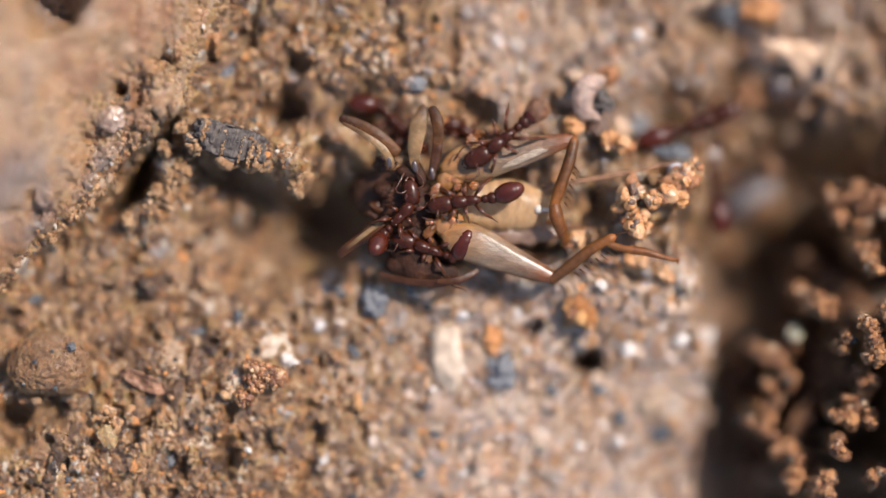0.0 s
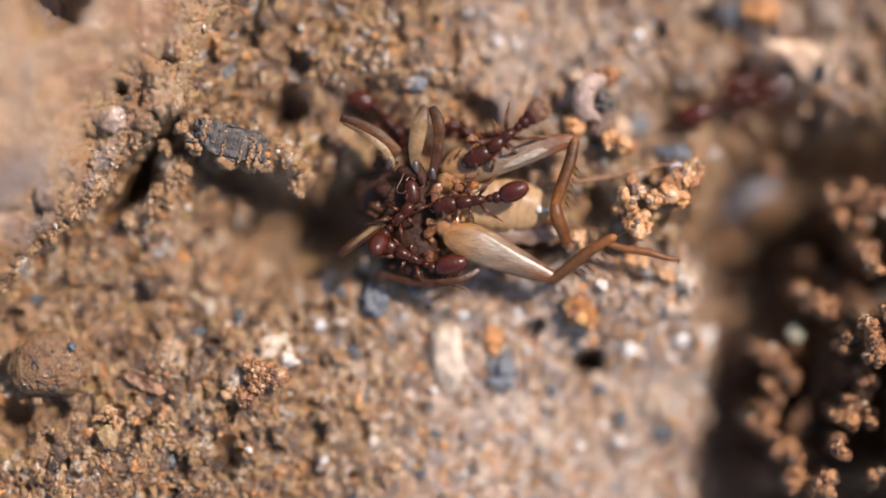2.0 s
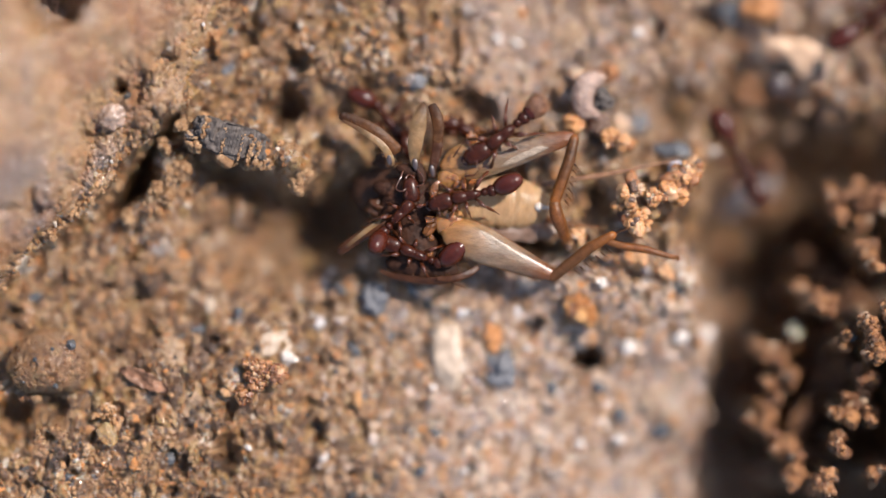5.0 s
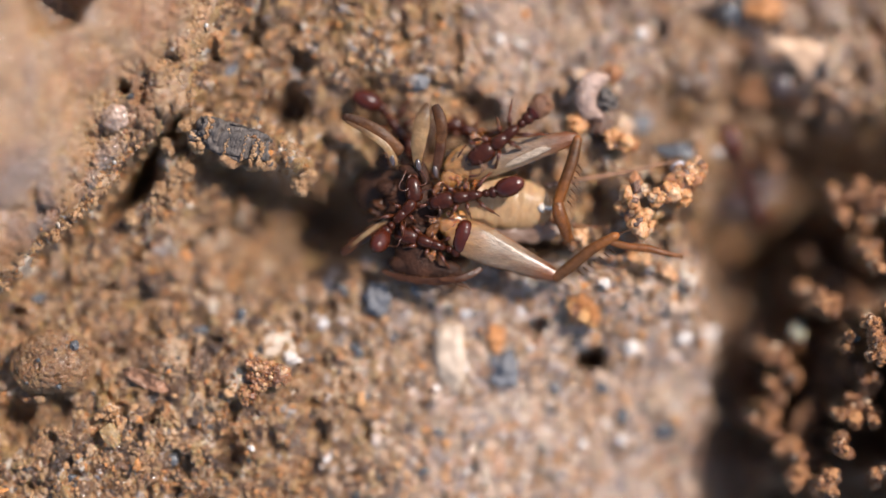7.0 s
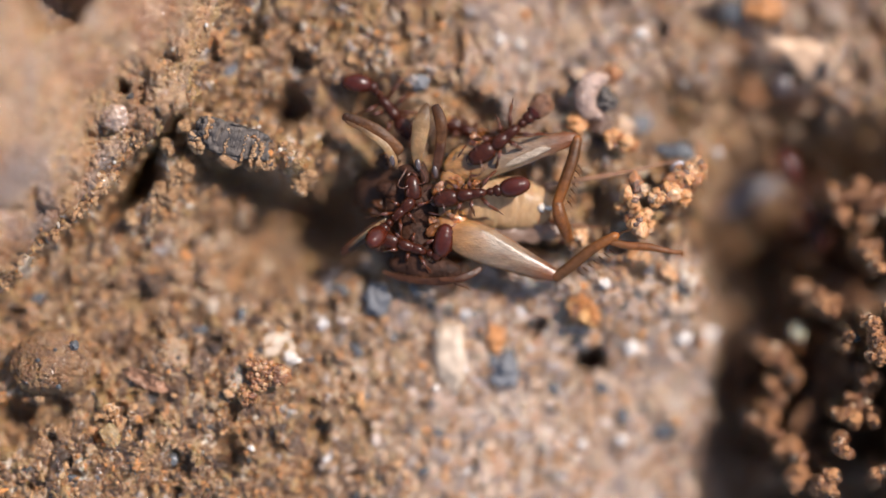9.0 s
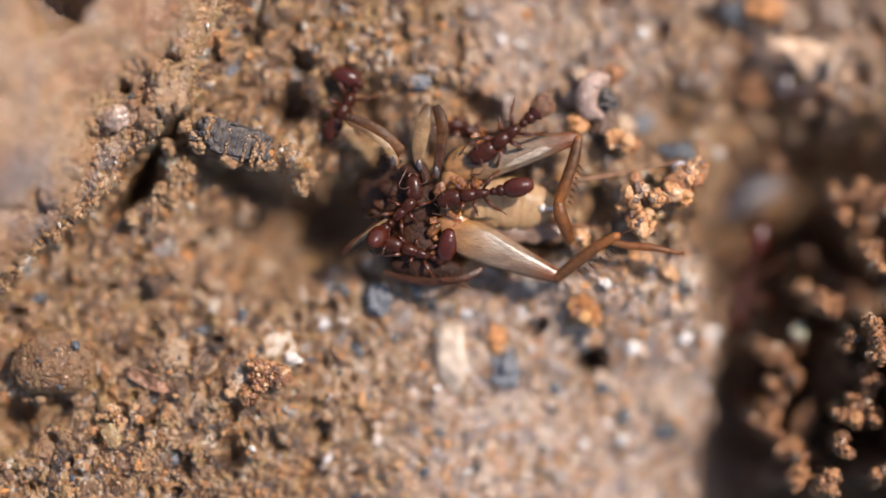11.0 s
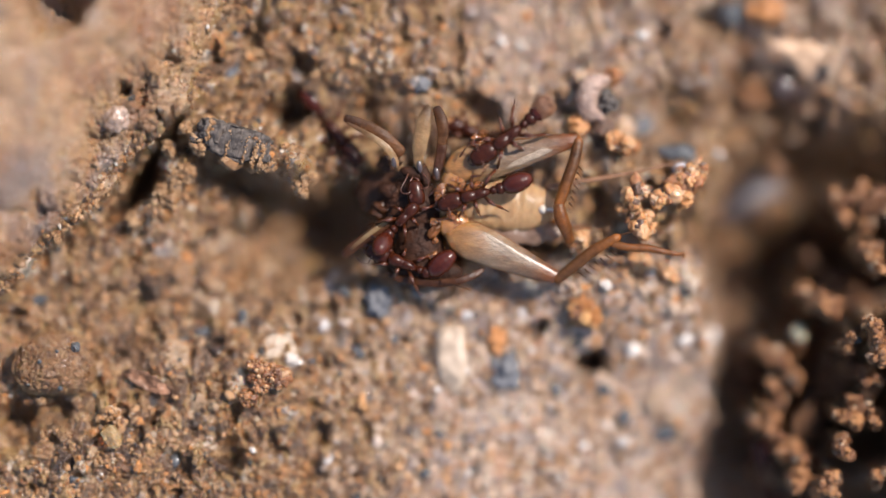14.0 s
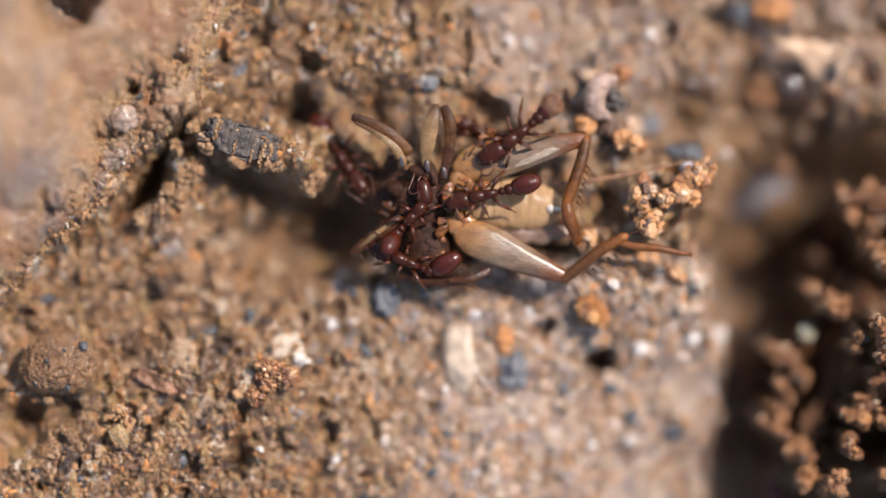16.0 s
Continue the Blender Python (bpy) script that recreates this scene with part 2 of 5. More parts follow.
TANSTONE = plain("tan_soil_stone", (0.38, 0.24, 0.145), 0.5, 0.7, 1.25, 2.5, 0.04)
GREYSTONE = plain("grey_lilac_stone", (0.085, 0.068, 0.066), 0.45, 0.7, 1.25, 2.5, 0.03)
LILACSTONE = plain("lilac_grey_stone", (0.36, 0.34, 0.36), 0.45, 0.7, 1.2, 3, 0.03)
ORANGESTONE = plain("orange_stone", (0.34, 0.14, 0.042), 0.5, 0.6, 1.3, 4, 0.04)
WHITESTONE = plain("quartz_stone", (0.45, 0.39, 0.34), 0.15, 0.85, 1.1, 5, 0.02)
GREENQUARTZ = plain("pale_green_quartz", (0.33, 0.30, 0.205), 0.3, 0.8, 1.1, 3, 0.02, sss=0.3)
PINKSTONE = plain("pale_pink_stone", (0.26, 0.172, 0.132), 0.5, 0.65, 1.25, 3, 0.06, sss=0.2)
PINKQUARTZ = plain("pink_quartz", (0.56, 0.38, 0.27), 0.12, 0.5, 1.3, 3, 0.05, coat=1.0, trans=0.6)
BEAD = plain("dark_glossy_bead", (0.05, 0.03, 0.022), 0.3, 0.7, 1.2, 3, 0.0, coat=1.0, coat_rough=0.1)
# pale colour for the strips that paint a highlight on the femurs
HIGHLIGHT = plain("femur_highlight", (0.30, 0.222, 0.155), 0.32, 0.6, 1.3, 7, 0.03, (0.6, 1, 1), trans=0.3, coat=0.5, coat_rough=0.3)
CLEAR = plain("clear_cuticle", (0.8, 0.7, 0.6), 0.08, 0.8, 1.1, 4, 0.004, trans=0.95, coat=0.3)
CRYSTAL = plain("honey_crystal", (0.96, 0.62, 0.27), 0.03, 0.8, 1.1, 4, 0.0, trans=0.85, coat=0.3)
BARK = plain("dark_bark", (0.046, 0.0355, 0.029), 0.6, 0.2, 2.6, 2.0, 0.09, (2.4, 0.6, 1))
HUSKFLAKE = plain("brown_flake", (0.16, 0.078, 0.042), 0.45, 0.35, 1.8, 3, 0.05, spec=0.3, coat=0.12, coat_rough=0.2)
WHITESKIN = plain("silvery_cuticle", (0.52, 0.46, 0.39), 0.4, 0.8, 1.1, 5, 0.01)


# ---- mesh helpers (all lengths in mm) ----
class Geo:
    def __init__(self):
        self.v, self.f, self.s = [], [], []

    def loft(self, pts, ry, rz, segs=12, up=(0, 0, 1), flutes=0):
        """A closed skin of rings round the line pts; ry across, rz along up."""
        pts = [Vector(p) for p in pts]
        up, n, start = Vector(up), len(pts), len(self.v)
        for i, p in enumerate(pts):
            t = (pts[min(i + 1, n - 1)] - pts[max(i - 1, 0)]).normalized()
            side = up.cross(t)
            side = side.normalized() if side.length > 1e-6 else Vector((1, 0, 0))
            high = t.cross(side)
            for k in range(segs):
                a = 2 * math.pi * k / segs
                k_f = 1 + 0.035 * math.cos(flutes * a) if flutes > 0 else 1
                if flutes < 0:
                    w = math.pi / -flutes
                    k_f = 0.6 + 0.4 * math.cos(w) / math.cos(a % (2 * w) - w)
                self.v.append(p + (side * (ry[i] * math.cos(a)) + high * (rz[i] * math.sin(a))) * k_f)
                self.s.append(i / (n - 1))
        for i in range(n - 1):
            for k in range(segs):
                a, b = start + i * segs + k, start + i * segs + (k + 1) % segs
                self.f.append((a, b, b + segs, a + segs))
        for ring, p, flip in ((start, pts[0], True), (start + (n - 1) * segs, pts[-1], False)):
            c = len(self.v)
            self.v.append(p)
            self.s.append(0.0 if flip else 1.0)
            for k in range(segs):
                a, b = ring + k, ring + (k + 1) % segs
                self.f.append((b, a, c) if flip else (a, b, c))
        return self

    def egg(self, a, b, ry, rz, rings=12, segs=16, fat=0.0, groove=()):
        """An egg between the points a and b; fat > 0 is thicker towards b. groove: places of dents round it."""
        a, b = Vector(a), Vector(b)
        pts, r = [], []
        for i in range(rings + 1):
            w = math.pi * i / rings
            s = (1 - math.cos(w)) / 2
            k = max(math.sin(w), 0.02) ** 0.85 * (1 + fat * (s - 0.5))
            for q in groove:
                k *= 1 - 0.09 * math.exp(-((s - q) / 0.025) ** 2)
            pts.append(a.lerp(b, s))
            r.append(k)
        return self.loft(pts, [ry * k for k in r], [rz * k for k in r], segs)

    def limb(self, pts, radii, segs=8, flat=1.0, up=(0, 0, 1), steps=4):
        """A smooth tapering limb through pts."""
        pts = [Vector(p) for p in pts]
        P, R = [], []
        for i in range(len(pts) - 1):
            p0, p1, p2, p3 = pts[max(i - 1, 0)], pts[i], pts[i + 1], pts[min(i + 2, len(pts) - 1)]
            for k in range(steps):
                s = k / steps
                P.append(0.5 * (2 * p1 + (p2 - p0) * s + (2 * p0 - 5 * p1 + 4 * p2 - p3) * s * s + (3 * p1 - p0 - 3 * p2 + p3) * s ** 3))
                R.append(radii[i] * (1 - s) + radii[i + 1] * s)
        P.append(pts[-1])
        R.append(radii[-1])
        d0, d1 = (P[0] - P[1]).normalized(), (P[-1] - P[-2]).normalized()
        P = [P[0] + d0 * R[0] * 0.7] + P + [P[-1] + d1 * R[-1] * 0.7]
        R = [R[0] * 0.4] + R + [R[-1] * 0.4]
        return self.loft(P, [r * flat for r in R], R, segs, up)

    def lump(self, c, r, rng, rough=0.18, level=1, freq=1.6):
        """An uneven, slightly angular ball; r is a radius or three."""
        base_v, base_f = BALLS[level]
        c = Vector(c)
        rr = Vector(r) if hasattr(r, "__len__") else Vector((r, r, r))
        q = Euler([rng.uniform(0, 6.28) for _ in range(3)]).to_matrix() if not hasattr(r, "__len__") else Matrix.Rotation(0, 3, "Z")
        off, start = Vector([rng.uniform(-50, 50) for _ in range(3)]), len(self.v)
        for b in base_v:
            d = q @ b
            k = 1 + rough * 2.0 * noise.noise(b * freq + off) + rough * noise.noise(b * freq * 2.7 + off)
            self.v.append(c + Vector((d.x * rr.x, d.y * rr.y, d.z * rr.z)) * k)
            self.s.append(0.5)
        self.f += [tuple(start + i for i in f) for f in base_f]
        return self


def ball(level):
    bm = bmesh.new()
    bmesh.ops.create_icosphere(bm, subdivisions=level + 1, radius=1)
    out = [v.co.copy() for v in bm.verts], [tuple(v.index for v in f.verts) for f in bm.faces]
    bm.free()
    return out


BALLS = [ball(0), ball(1), ball(2), ball(3), ball(5)]


def empty(name, place):
    ob = new(name)
    ob.empty_display_size = MM
    ob.location = Vector(place) * MM
    return ob


def part(name, geo, material, parent=None, label="", origin=(0, 0, 0), place=None, smooth=True):
    """Links geo as one mesh object. origin: the joint in the parent's space, in mm."""
    me = bpy.data.meshes.new(name)
    o = Vector(origin)
    me.from_pydata([(Vector(p) - o) * MM for p in geo.v], [], geo.f)
    me.materials.append(material)
    me.polygons.foreach_set("use_smooth", [smooth] * len(me.polygons))
    if len(geo.s) == len(geo.v):
        me.attributes.new("along", "FLOAT", "POINT").data.foreach_set("value", geo.s)
    ob = new(name, me)
    ob.parent = parent
    ob.location = (o if place is None else Vector(place)) * MM
    return tagged(ob, label)


# ---- the ground's form ----
TABLES = np.random.RandomState(7).rand(6, 256, 256)


def value_noise(u, v, size, table):
    x, y = u / size + 1000.3, v / size + 1000.7
    i, j = np.floor(x).astype(int), np.floor(y).astype(int)
    a, b = x - i, y - j
    a, b = a * a * (3 - 2 * a), b * b * (3 - 2 * b)
    T = TABLES[table]
    p, q, i1, j1 = i & 255, j & 255, (i + 1) & 255, (j + 1) & 255
    return (T[p, q] * (1 - a) * (1 - b) + T[i1, q] * a * (1 - b) + T[p, j1] * (1 - a) * b + T[i1, j1] * a * b) * 2 - 1


def cobbles(u, v, size, table):
    """Rounded grains packed side by side: 1 at their tops, 0 in the joints; and a number from 0 to 1 for each grain."""
    x, y = u / size + 500.0, v / size + 500.0
    i, j = np.floor(x).astype(int), np.floor(y).astype(int)
    best, own = np.full(np.shape(u), 9.0), np.zeros(np.shape(u))
    A, B, C = TABLES[table], TABLES[(table + 1) % 6], TABLES[(table + 2) % 6]
    for di in (-1, 0, 1):
        for dj in (-1, 0, 1):
            p, q = (i + di) & 255, (j + dj) & 255
            d = (x - i - di - A[p, q]) ** 2 + (y - j - dj - B[p, q]) ** 2
            own = np.where(d < best, C[q, p], own)
            best = np.minimum(best, d)
    return np.sqrt(np.clip(1 - best / 0.6, 0, 1)), own


def smooth(a, b, x):
    s = np.clip((x - a) / (b - a), 0, 1)
    return s * s * (3 - 2 * s)


def hill(u, v, cu, cv, su, sv, turn=0.0):
    a = radians(turn)
    x, y = u - cu, v - cv
    p, q = x * math.cos(a) + y * math.sin(a), -x * math.sin(a) + y * math.cos(a)
    return np.exp(-(p / su) ** 2 - (q / sv) ** 2)


def blunt(u, v, cu, cv, su, sv, turn):
    """As hill(), with steep sides and an even middle."""
    a = radians(turn)
    x, y = u - cu, v - cv
    p, q = x * math.cos(a) + y * math.sin(a), -x * math.sin(a) + y * math.cos(a)
    return np.exp(-((p / su) ** 2 + (q / sv) ** 2) ** 2)


def large_form(u, v):
    wav = 22 * value_noise(u, v, 90, 0) + 10 * value_noise(u, v, 35, 1)
    wob = 14 * value_noise(v, u, 40, 4) + 9 * value_noise(v, u, 17, 5)
    z = -1.35 + 0.15 * value_noise(u, v, 240, 2)
    z = z + 1.25 * hill(u, v, 120, 830, 330, 190) + 0.5 * hill(u, v, 430, 700, 160, 110)
    z = z - 1.5 * smooth(600, 1320, u) * smooth(100, 780, v) - 0.6 * hill(u, v, 640, 200, 80, 45) - 1.2 * smooth(600, 1050, u) * smooth(260, 0, v)
    # raised clod in the corner, with a broken edge and a crack along it
    d = on_clod(u, v) + 0.35 * wav
    along = ((330 - u) * 330 + (v - 195) * 335) / 470
    clod = 0.05 + 4.4 * (1 - np.exp(-np.clip(d - 105 + 85 * smooth(60, 300, along), 0, None) / 180)) * smooth(-300, 40, along)
    broken = smooth(-90, 30, along)
    z = z + (clod - z) * (smooth(-5, 9, d) * broken + smooth(-20, 160, d) * (1 - broken))
    z = z + 0.7 * hill(u, v, 300, 90, 90, 110)
    # the crack below the clod: narrow and deep with ragged sides, wider and shallower where it runs out
    z = z - 6.5 * blunt(u + 0.5 * wob, v + 0.4 * wob, 261, 277, 66, 10, -51) - 2.6 * blunt(u + 0.6 * wob, v, 222, 345, 56, 15, -48)
    z = z + 1.0 * hill(u + 0.5 * wob, v + 0.4 * wav, 306, 300, 62, 20, -58) + 0.5 * hill(u, v + 0.4 * wob, 262, 372, 60, 26, -10)
    # crumbly ridge beside the bark, the hollow under the cricket, the granule mound
    z = z + 1.5 * hill(u, v, 425, 250, 100, 36, 20) * smooth(330, 290, v - 0.3 * (u - 420) + 0.5 * wav) + 1.2 * hill(u, v, 525, 300, 36, 40)
    z = z - 1.3 * hill(u, v, 510, 440, 160, 80, -20) - 1.9 * hill(u, v, 605, 372, 85, 62) - 0.5 * hill(u, v, 690, 262, 45, 30) + 0.75 * hill(u, v, 1150, 365, 95, 48, -30) + 0.9 * hill(u, v, 1140, 530, 150, 100) + 0.5 * hill(u, v, 1035, 505, 70, 50) + 0.1 * hill(u, v, 1035, 175, 40, 40)
    z = z - 1.5 * hill(u, v, 445, 338, 80, 26, 20) - 0.9 * hill(u, v, 455, 420, 120, 55, -8)
    z = z - 1.5 * hill(u, v, 560, 412, 62, 42, -10) + 0.25 * hill(u, v, 700, 110, 200, 60) + 0.4 * hill(u, v, 270, 400, 70, 40, 25)
    z = z - 1.9 * hill(u, v, 1200, 205, 80, 60) - 0.9 * hill(u, v, 1120, 225, 45, 35)
    # the gap beside the plot: a steep drop, deepest below, with a rough bank beyond, raised out of view
    drop = smooth(1255 - 60 * smooth(330, 200, v), 1345 + 60 * smooth(330, 200, v) - 48 * smooth(370, 450, v), u + 0.8 * wav + 25 * smooth(420, 150, v) + 10 + 22 * np.exp(-((v - 425) / 85) ** 2) + 26 * smooth(640, 840, v))
    floor = -3.8 - 1.5 * smooth(205, 290, v) * smooth(1330, 1420, u) - 1.7 * smooth(230, 340, v) - 1.7 * smooth(350, 500, v) - 1.6 * np.exp(-((v - 460) / 90) ** 2) + 0.9 * value_noise(u, v, 70, 3)
    # unseen rise past the right edge, added to keep the sun off the gap
    floor = floor + 8.0 * smooth(1600, 1720, u) * smooth(200, 400, v)
    z = z + drop * (floor - z)
    for cu, cv, top, su, sv, _ in BANK:
        z = np.maximum(z, top - 0.6 - 3.0 * (((u - cu + 0.25 * wav) / (46 * max(su, 0.4))) ** 2 + ((v - cv + 0.25 * wav) / (46 * max(sv, 0.4))) ** 2) ** 1.4)
    for cu, cv, r, depth in HOLES:
        z = z - 1.6 * depth * np.exp(-(((u - cu + 0.7 * wav) ** 2 + (v - cv - 0.7 * wob) ** 2) / r ** 2) ** 2)
    return z


def strand(pts, width, step=24, seed=0):
    """Soil clumps in a row along pts of (u, v, height): plan place, height, half sizes, granules."""
    rng, out = random.Random(seed), []
    for (u0, v0, z0), (u1, v1, z1) in zip(pts, pts[1:]):
        n = max(1, round(math.hypot(u1 - u0, v1 - v0) / step))
        for i in range(n):
            s, w = i / n, width * rng.choice((0.5, 0.75, 0.9, 1.2, 1.5))
            out.append((u0 + (u1 - u0) * s + rng.gauss(0, 7), v0 + (v1 - v0) * s + rng.gauss(0, 6), z0 + (z1 - z0) * s + rng.uniform(-0.15, 0.15), w, w * rng.uniform(0.8, 1.2), int(70 * w)))
    return out


# soil clumps beyond the gap, hanging together in strands
BANK = (strand([(1352, 622, -2.6), (1382, 626, -2.4), (1376, 665, -2.5), (1374, 702, -2.4), (1358, 738, -2.3), (1348, 764, -2.1), (1378, 790, -1.9), (1406, 806, -1.7), (1409, 838, -1.3), (1398, 858, -1.1)], 0.28, 17, 1)
        + strand([(1432, 862, -0.9), (1470, 868, -0.8), (1505, 872, -0.9)], 0.5, 24, 2)
        + strand([(1536, 572, -0.1), (1548, 604, -0.1), (1553, 634, -0.2), (1575, 640, -0.2)], 0.36, 20, 3) + strand([(1494, 606, -0.9), (1514, 588, -0.6), (1530, 600, -0.4)], 0.34, 22, 4)
        + strand([(1534, 662, -1.2), (1528, 696, -1.1), (1510, 722, -1.0), (1478, 738, -0.9), (1476, 766, -0.6), (1484, 792, -0.4), (1500, 780, -0.6)], 0.3, 20, 5)
        + strand([(1512, 726, -1.0), (1548, 742, -0.9), (1580, 736, -0.8)], 0.4, 22, 6) + strand([(1540, 852, -0.6), (1562, 832, -0.6), (1585, 815, -0.6)], 0.3, 20, 7)
        + strand([(1424, 514, -2.4), (1446, 532, -1.9), (1472, 546, -1.7), (1490, 562, -1.7)], 0.27, 17, 8) + strand([(1400, 590, -3.3), (1408, 598, -3.3)], 0.32, 20, 22) + strand([(1535, 450, -1.4), (1562, 470, -0.8), (1570, 500, -0.8)], 0.4, 24, 9)
        + strand([(1478, 352, -2.2), (1538, 352, -2.1), (1500, 384, -2.0), (1532, 418, -2.2)], 0.33, 26, 10)
        + strand([(1302, 645, -5.2), (1296, 690, -5.4), (1306, 720, -5.6)], 0.4, 30, 11) + strand([(1410, 748, -3.0), (1450, 705, -3.4), (1505, 668, -2.6), (1530, 690, -2.4)], 0.45, 28, 12)
        + strand([(1436, 800, -3.0), (1350, 840, -3.6), (1310, 870, -4.6)], 0.45, 30, 13) + strand([(1440, 470, -4.4), (1500, 520, -4.0), (1560, 560, -3.6)], 0.5, 36, 14)
        + strand([(1432, 606, -5.0), (1425, 650, -5.2), (1410, 690, -5.4)], 0.42, 30, 15) + strand([(1470, 640, -3.4), (1440, 700, -3.8)], 0.42, 30, 16)
        + strand([(1600, 560, 0.2), (1605, 640, 0.3), (1600, 720, 0.3), (1608, 800, 0.3), (1600, 880, 0.2)], 0.55, 50, 17))
# crumbs in the hollow above the gap
BANK += (strand([(1275, 118, -3.4), (1332, 165, -3.6), (1330, 235, -3.8)], 0.4, 60, 18) + strand([(1372, 186, -3.4), (1402, 192, -3.4), (1440, 182, -3.4)], 0.38, 26, 19)
         + strand([(1365, 286, -3.9), (1372, 292, -3.9)], 0.4, 70, 20) + strand([(1325, 92, -3.2), (1345, 112, -3.2)], 0.4, 24, 21))
HOLES = [(1040, 643, 18, 1.9), (838, 200, 36, 0.8), (938, 440, 32, 0.75), (1062, 372, 34, 0.45), (520, 118, 22, 0.6), (560, 560, 15, 0.4), (222, 150, 14, 0.35),
         (100, 12, 46, 1.6), (500, 190, 30, 1.2), (945, 582, 14, 0.5), (20, 758, 46, 0.8), (95, 738, 30, 0.5),
         (395, 800, 26, 0.5), (1250, 48, 42, 0.7), (548, 770, 16, 0.5), (428, 62, 14, 0.6)]


def on_clod(u, v):
    """How far over the clod's edge a place lies, in plan units."""
    return ((330 - u) * 335 + (195 - v) * 330) / 470


def relief(u, v):
    """The grains of the soil: height in mm, and the tint of the grain on top."""
    wu, wv = u + 9 * value_noise(u, v, 33, 1) + 3 * value_noise(v, u, 9, 2), v + 9 * value_noise(v, u, 37, 0) + 3 * value_noise(u, v, 11, 3)
    fine = 0.16 * value_noise(u, v, 62, 3)
    for size, amount, turn, table in ((38, 0.12, 0.5, 4), (19, 0.12, 1.1, 5), (5, 0.10, 0.8, 1)):
        a, b = wu * math.cos(turn) + wv * math.sin(turn), wv * math.cos(turn) - wu * math.sin(turn)
        fine = fine + amount * (np.abs(value_noise(a, b, size, table)) - 0.35)
    top, tint = np.full(np.shape(u), -1.0), np.zeros(np.shape(u))
    # small grains everywhere, fewer and fewer larger ones between and over them
    for size, amount, base, chance, table in ((7.5, 0.12, 0.0, 1.0, 0), (13, 0.22, -0.03, 0.6, 4), (22, 0.34, -0.08, 0.42, 2), (40, 0.5, -0.12, 0.12, 3)):
        h, own = cobbles(wu * 1.12, wv * 0.9, size, table)
        pick = (own * 7.31) % 1.0
        h = np.where(pick < chance, base + amount * h * (0.6 + 0.6 * pick / chance), -1.0)
        own = own if size < 20 else 0.12 + 0.86 * own
        tint = np.where(h > top, own, tint)
        top = np.maximum(h, top)
    fine = fine + top - 0.10
    fine = fine - 0.42 * smooth(0.40, 0.8, value_noise(wu, wv, 24, 2))
    # coarser crumbs with pits between them behind the cricket
    coarse, _ = cobbles(wu, wv, 50, 3)
    fine = fine + 0.8 * (coarse * 0.7 - 0.35) * smooth(380, 450, u) * smooth(880, 780, u) * smooth(250, 190, v)
    # lumps in the hollow above the gap
    lumps, _ = cobbles(wu, wv, 62, 1)
    fine = fine + 0.7 * (lumps - 0.5) * smooth(1170, 1240, u) * smooth(260, 180, v)
    sandy = 1.15 * smooth(600, 900, u) * smooth(430, 530, v) * smooth(1330, 1250, u)
    return fine * (1 - 0.55 * sandy), tint


def clod_skin(u, v, z):
    """1 where the clod stands high and is skinned over, 0 on the loose soil."""
    return smooth(-0.5, 0.2, z) * smooth(15, 45, on_clod(u, v) + 16 * value_noise(u, v, 30, 2)) * smooth(-500, -300, u) * smooth(-500, -300, v)


def crust(u, v, z):
    """The clod's own skin: a fine sugary crust with some pits, loose and crumbly where it is low."""
    low = 1 - smooth(0.4, 1.6, z)
    wu, wv = u + 6 * value_noise(u, v, 23, 1), v + 6 * value_noise(v, u, 27, 0)
    bits, own = cobbles(wu, wv, 5.5, 0)
    more, _ = cobbles(wv, wu, 12, 2)
    large, _ = cobbles(wu, wv * 0.9, 24, 3)
    fine = (0.05 + 0.08 * low) * bits + (0.06 + 0.10 * low) * more + 0.14 * low * large + 0.12 * value_noise(u, v, 40, 3) + 0.06 * value_noise(v, u, 15, 5)
    return fine - (0.2 + 0.4 * low) * smooth(0.3, 1.0, value_noise(wu * 1.3, wv * 0.9, 30, 4)), own


def height(u, v, tints=False):
    """The height of the ground in mm over the plan; tints: also the grain's tint."""
    u, v = np.asarray(u, float), np.asarray(v, float)
    z = large_form(u, v)
    far = np.hypot(u - 784, v - 441)
    inside = smooth(5200, 900, far)
    z = -1.6 + (z + 1.6) * smooth(4200, 1500, far)
    fine, tint = relief(u, v)
    skin, own = crust(u, v, z)
    clod = clod_skin(u, v, z)
    z = z + (fine * (0.95 + 0.45 * smooth(900, 1500, u)) * (1 - clod) + skin * clod) * inside
    return (z, np.where(clod > 0.5, own, tint)) if tints else z


def ground_at(u, v):
    return float(height(np.array([u]), np.array([v]))[0])


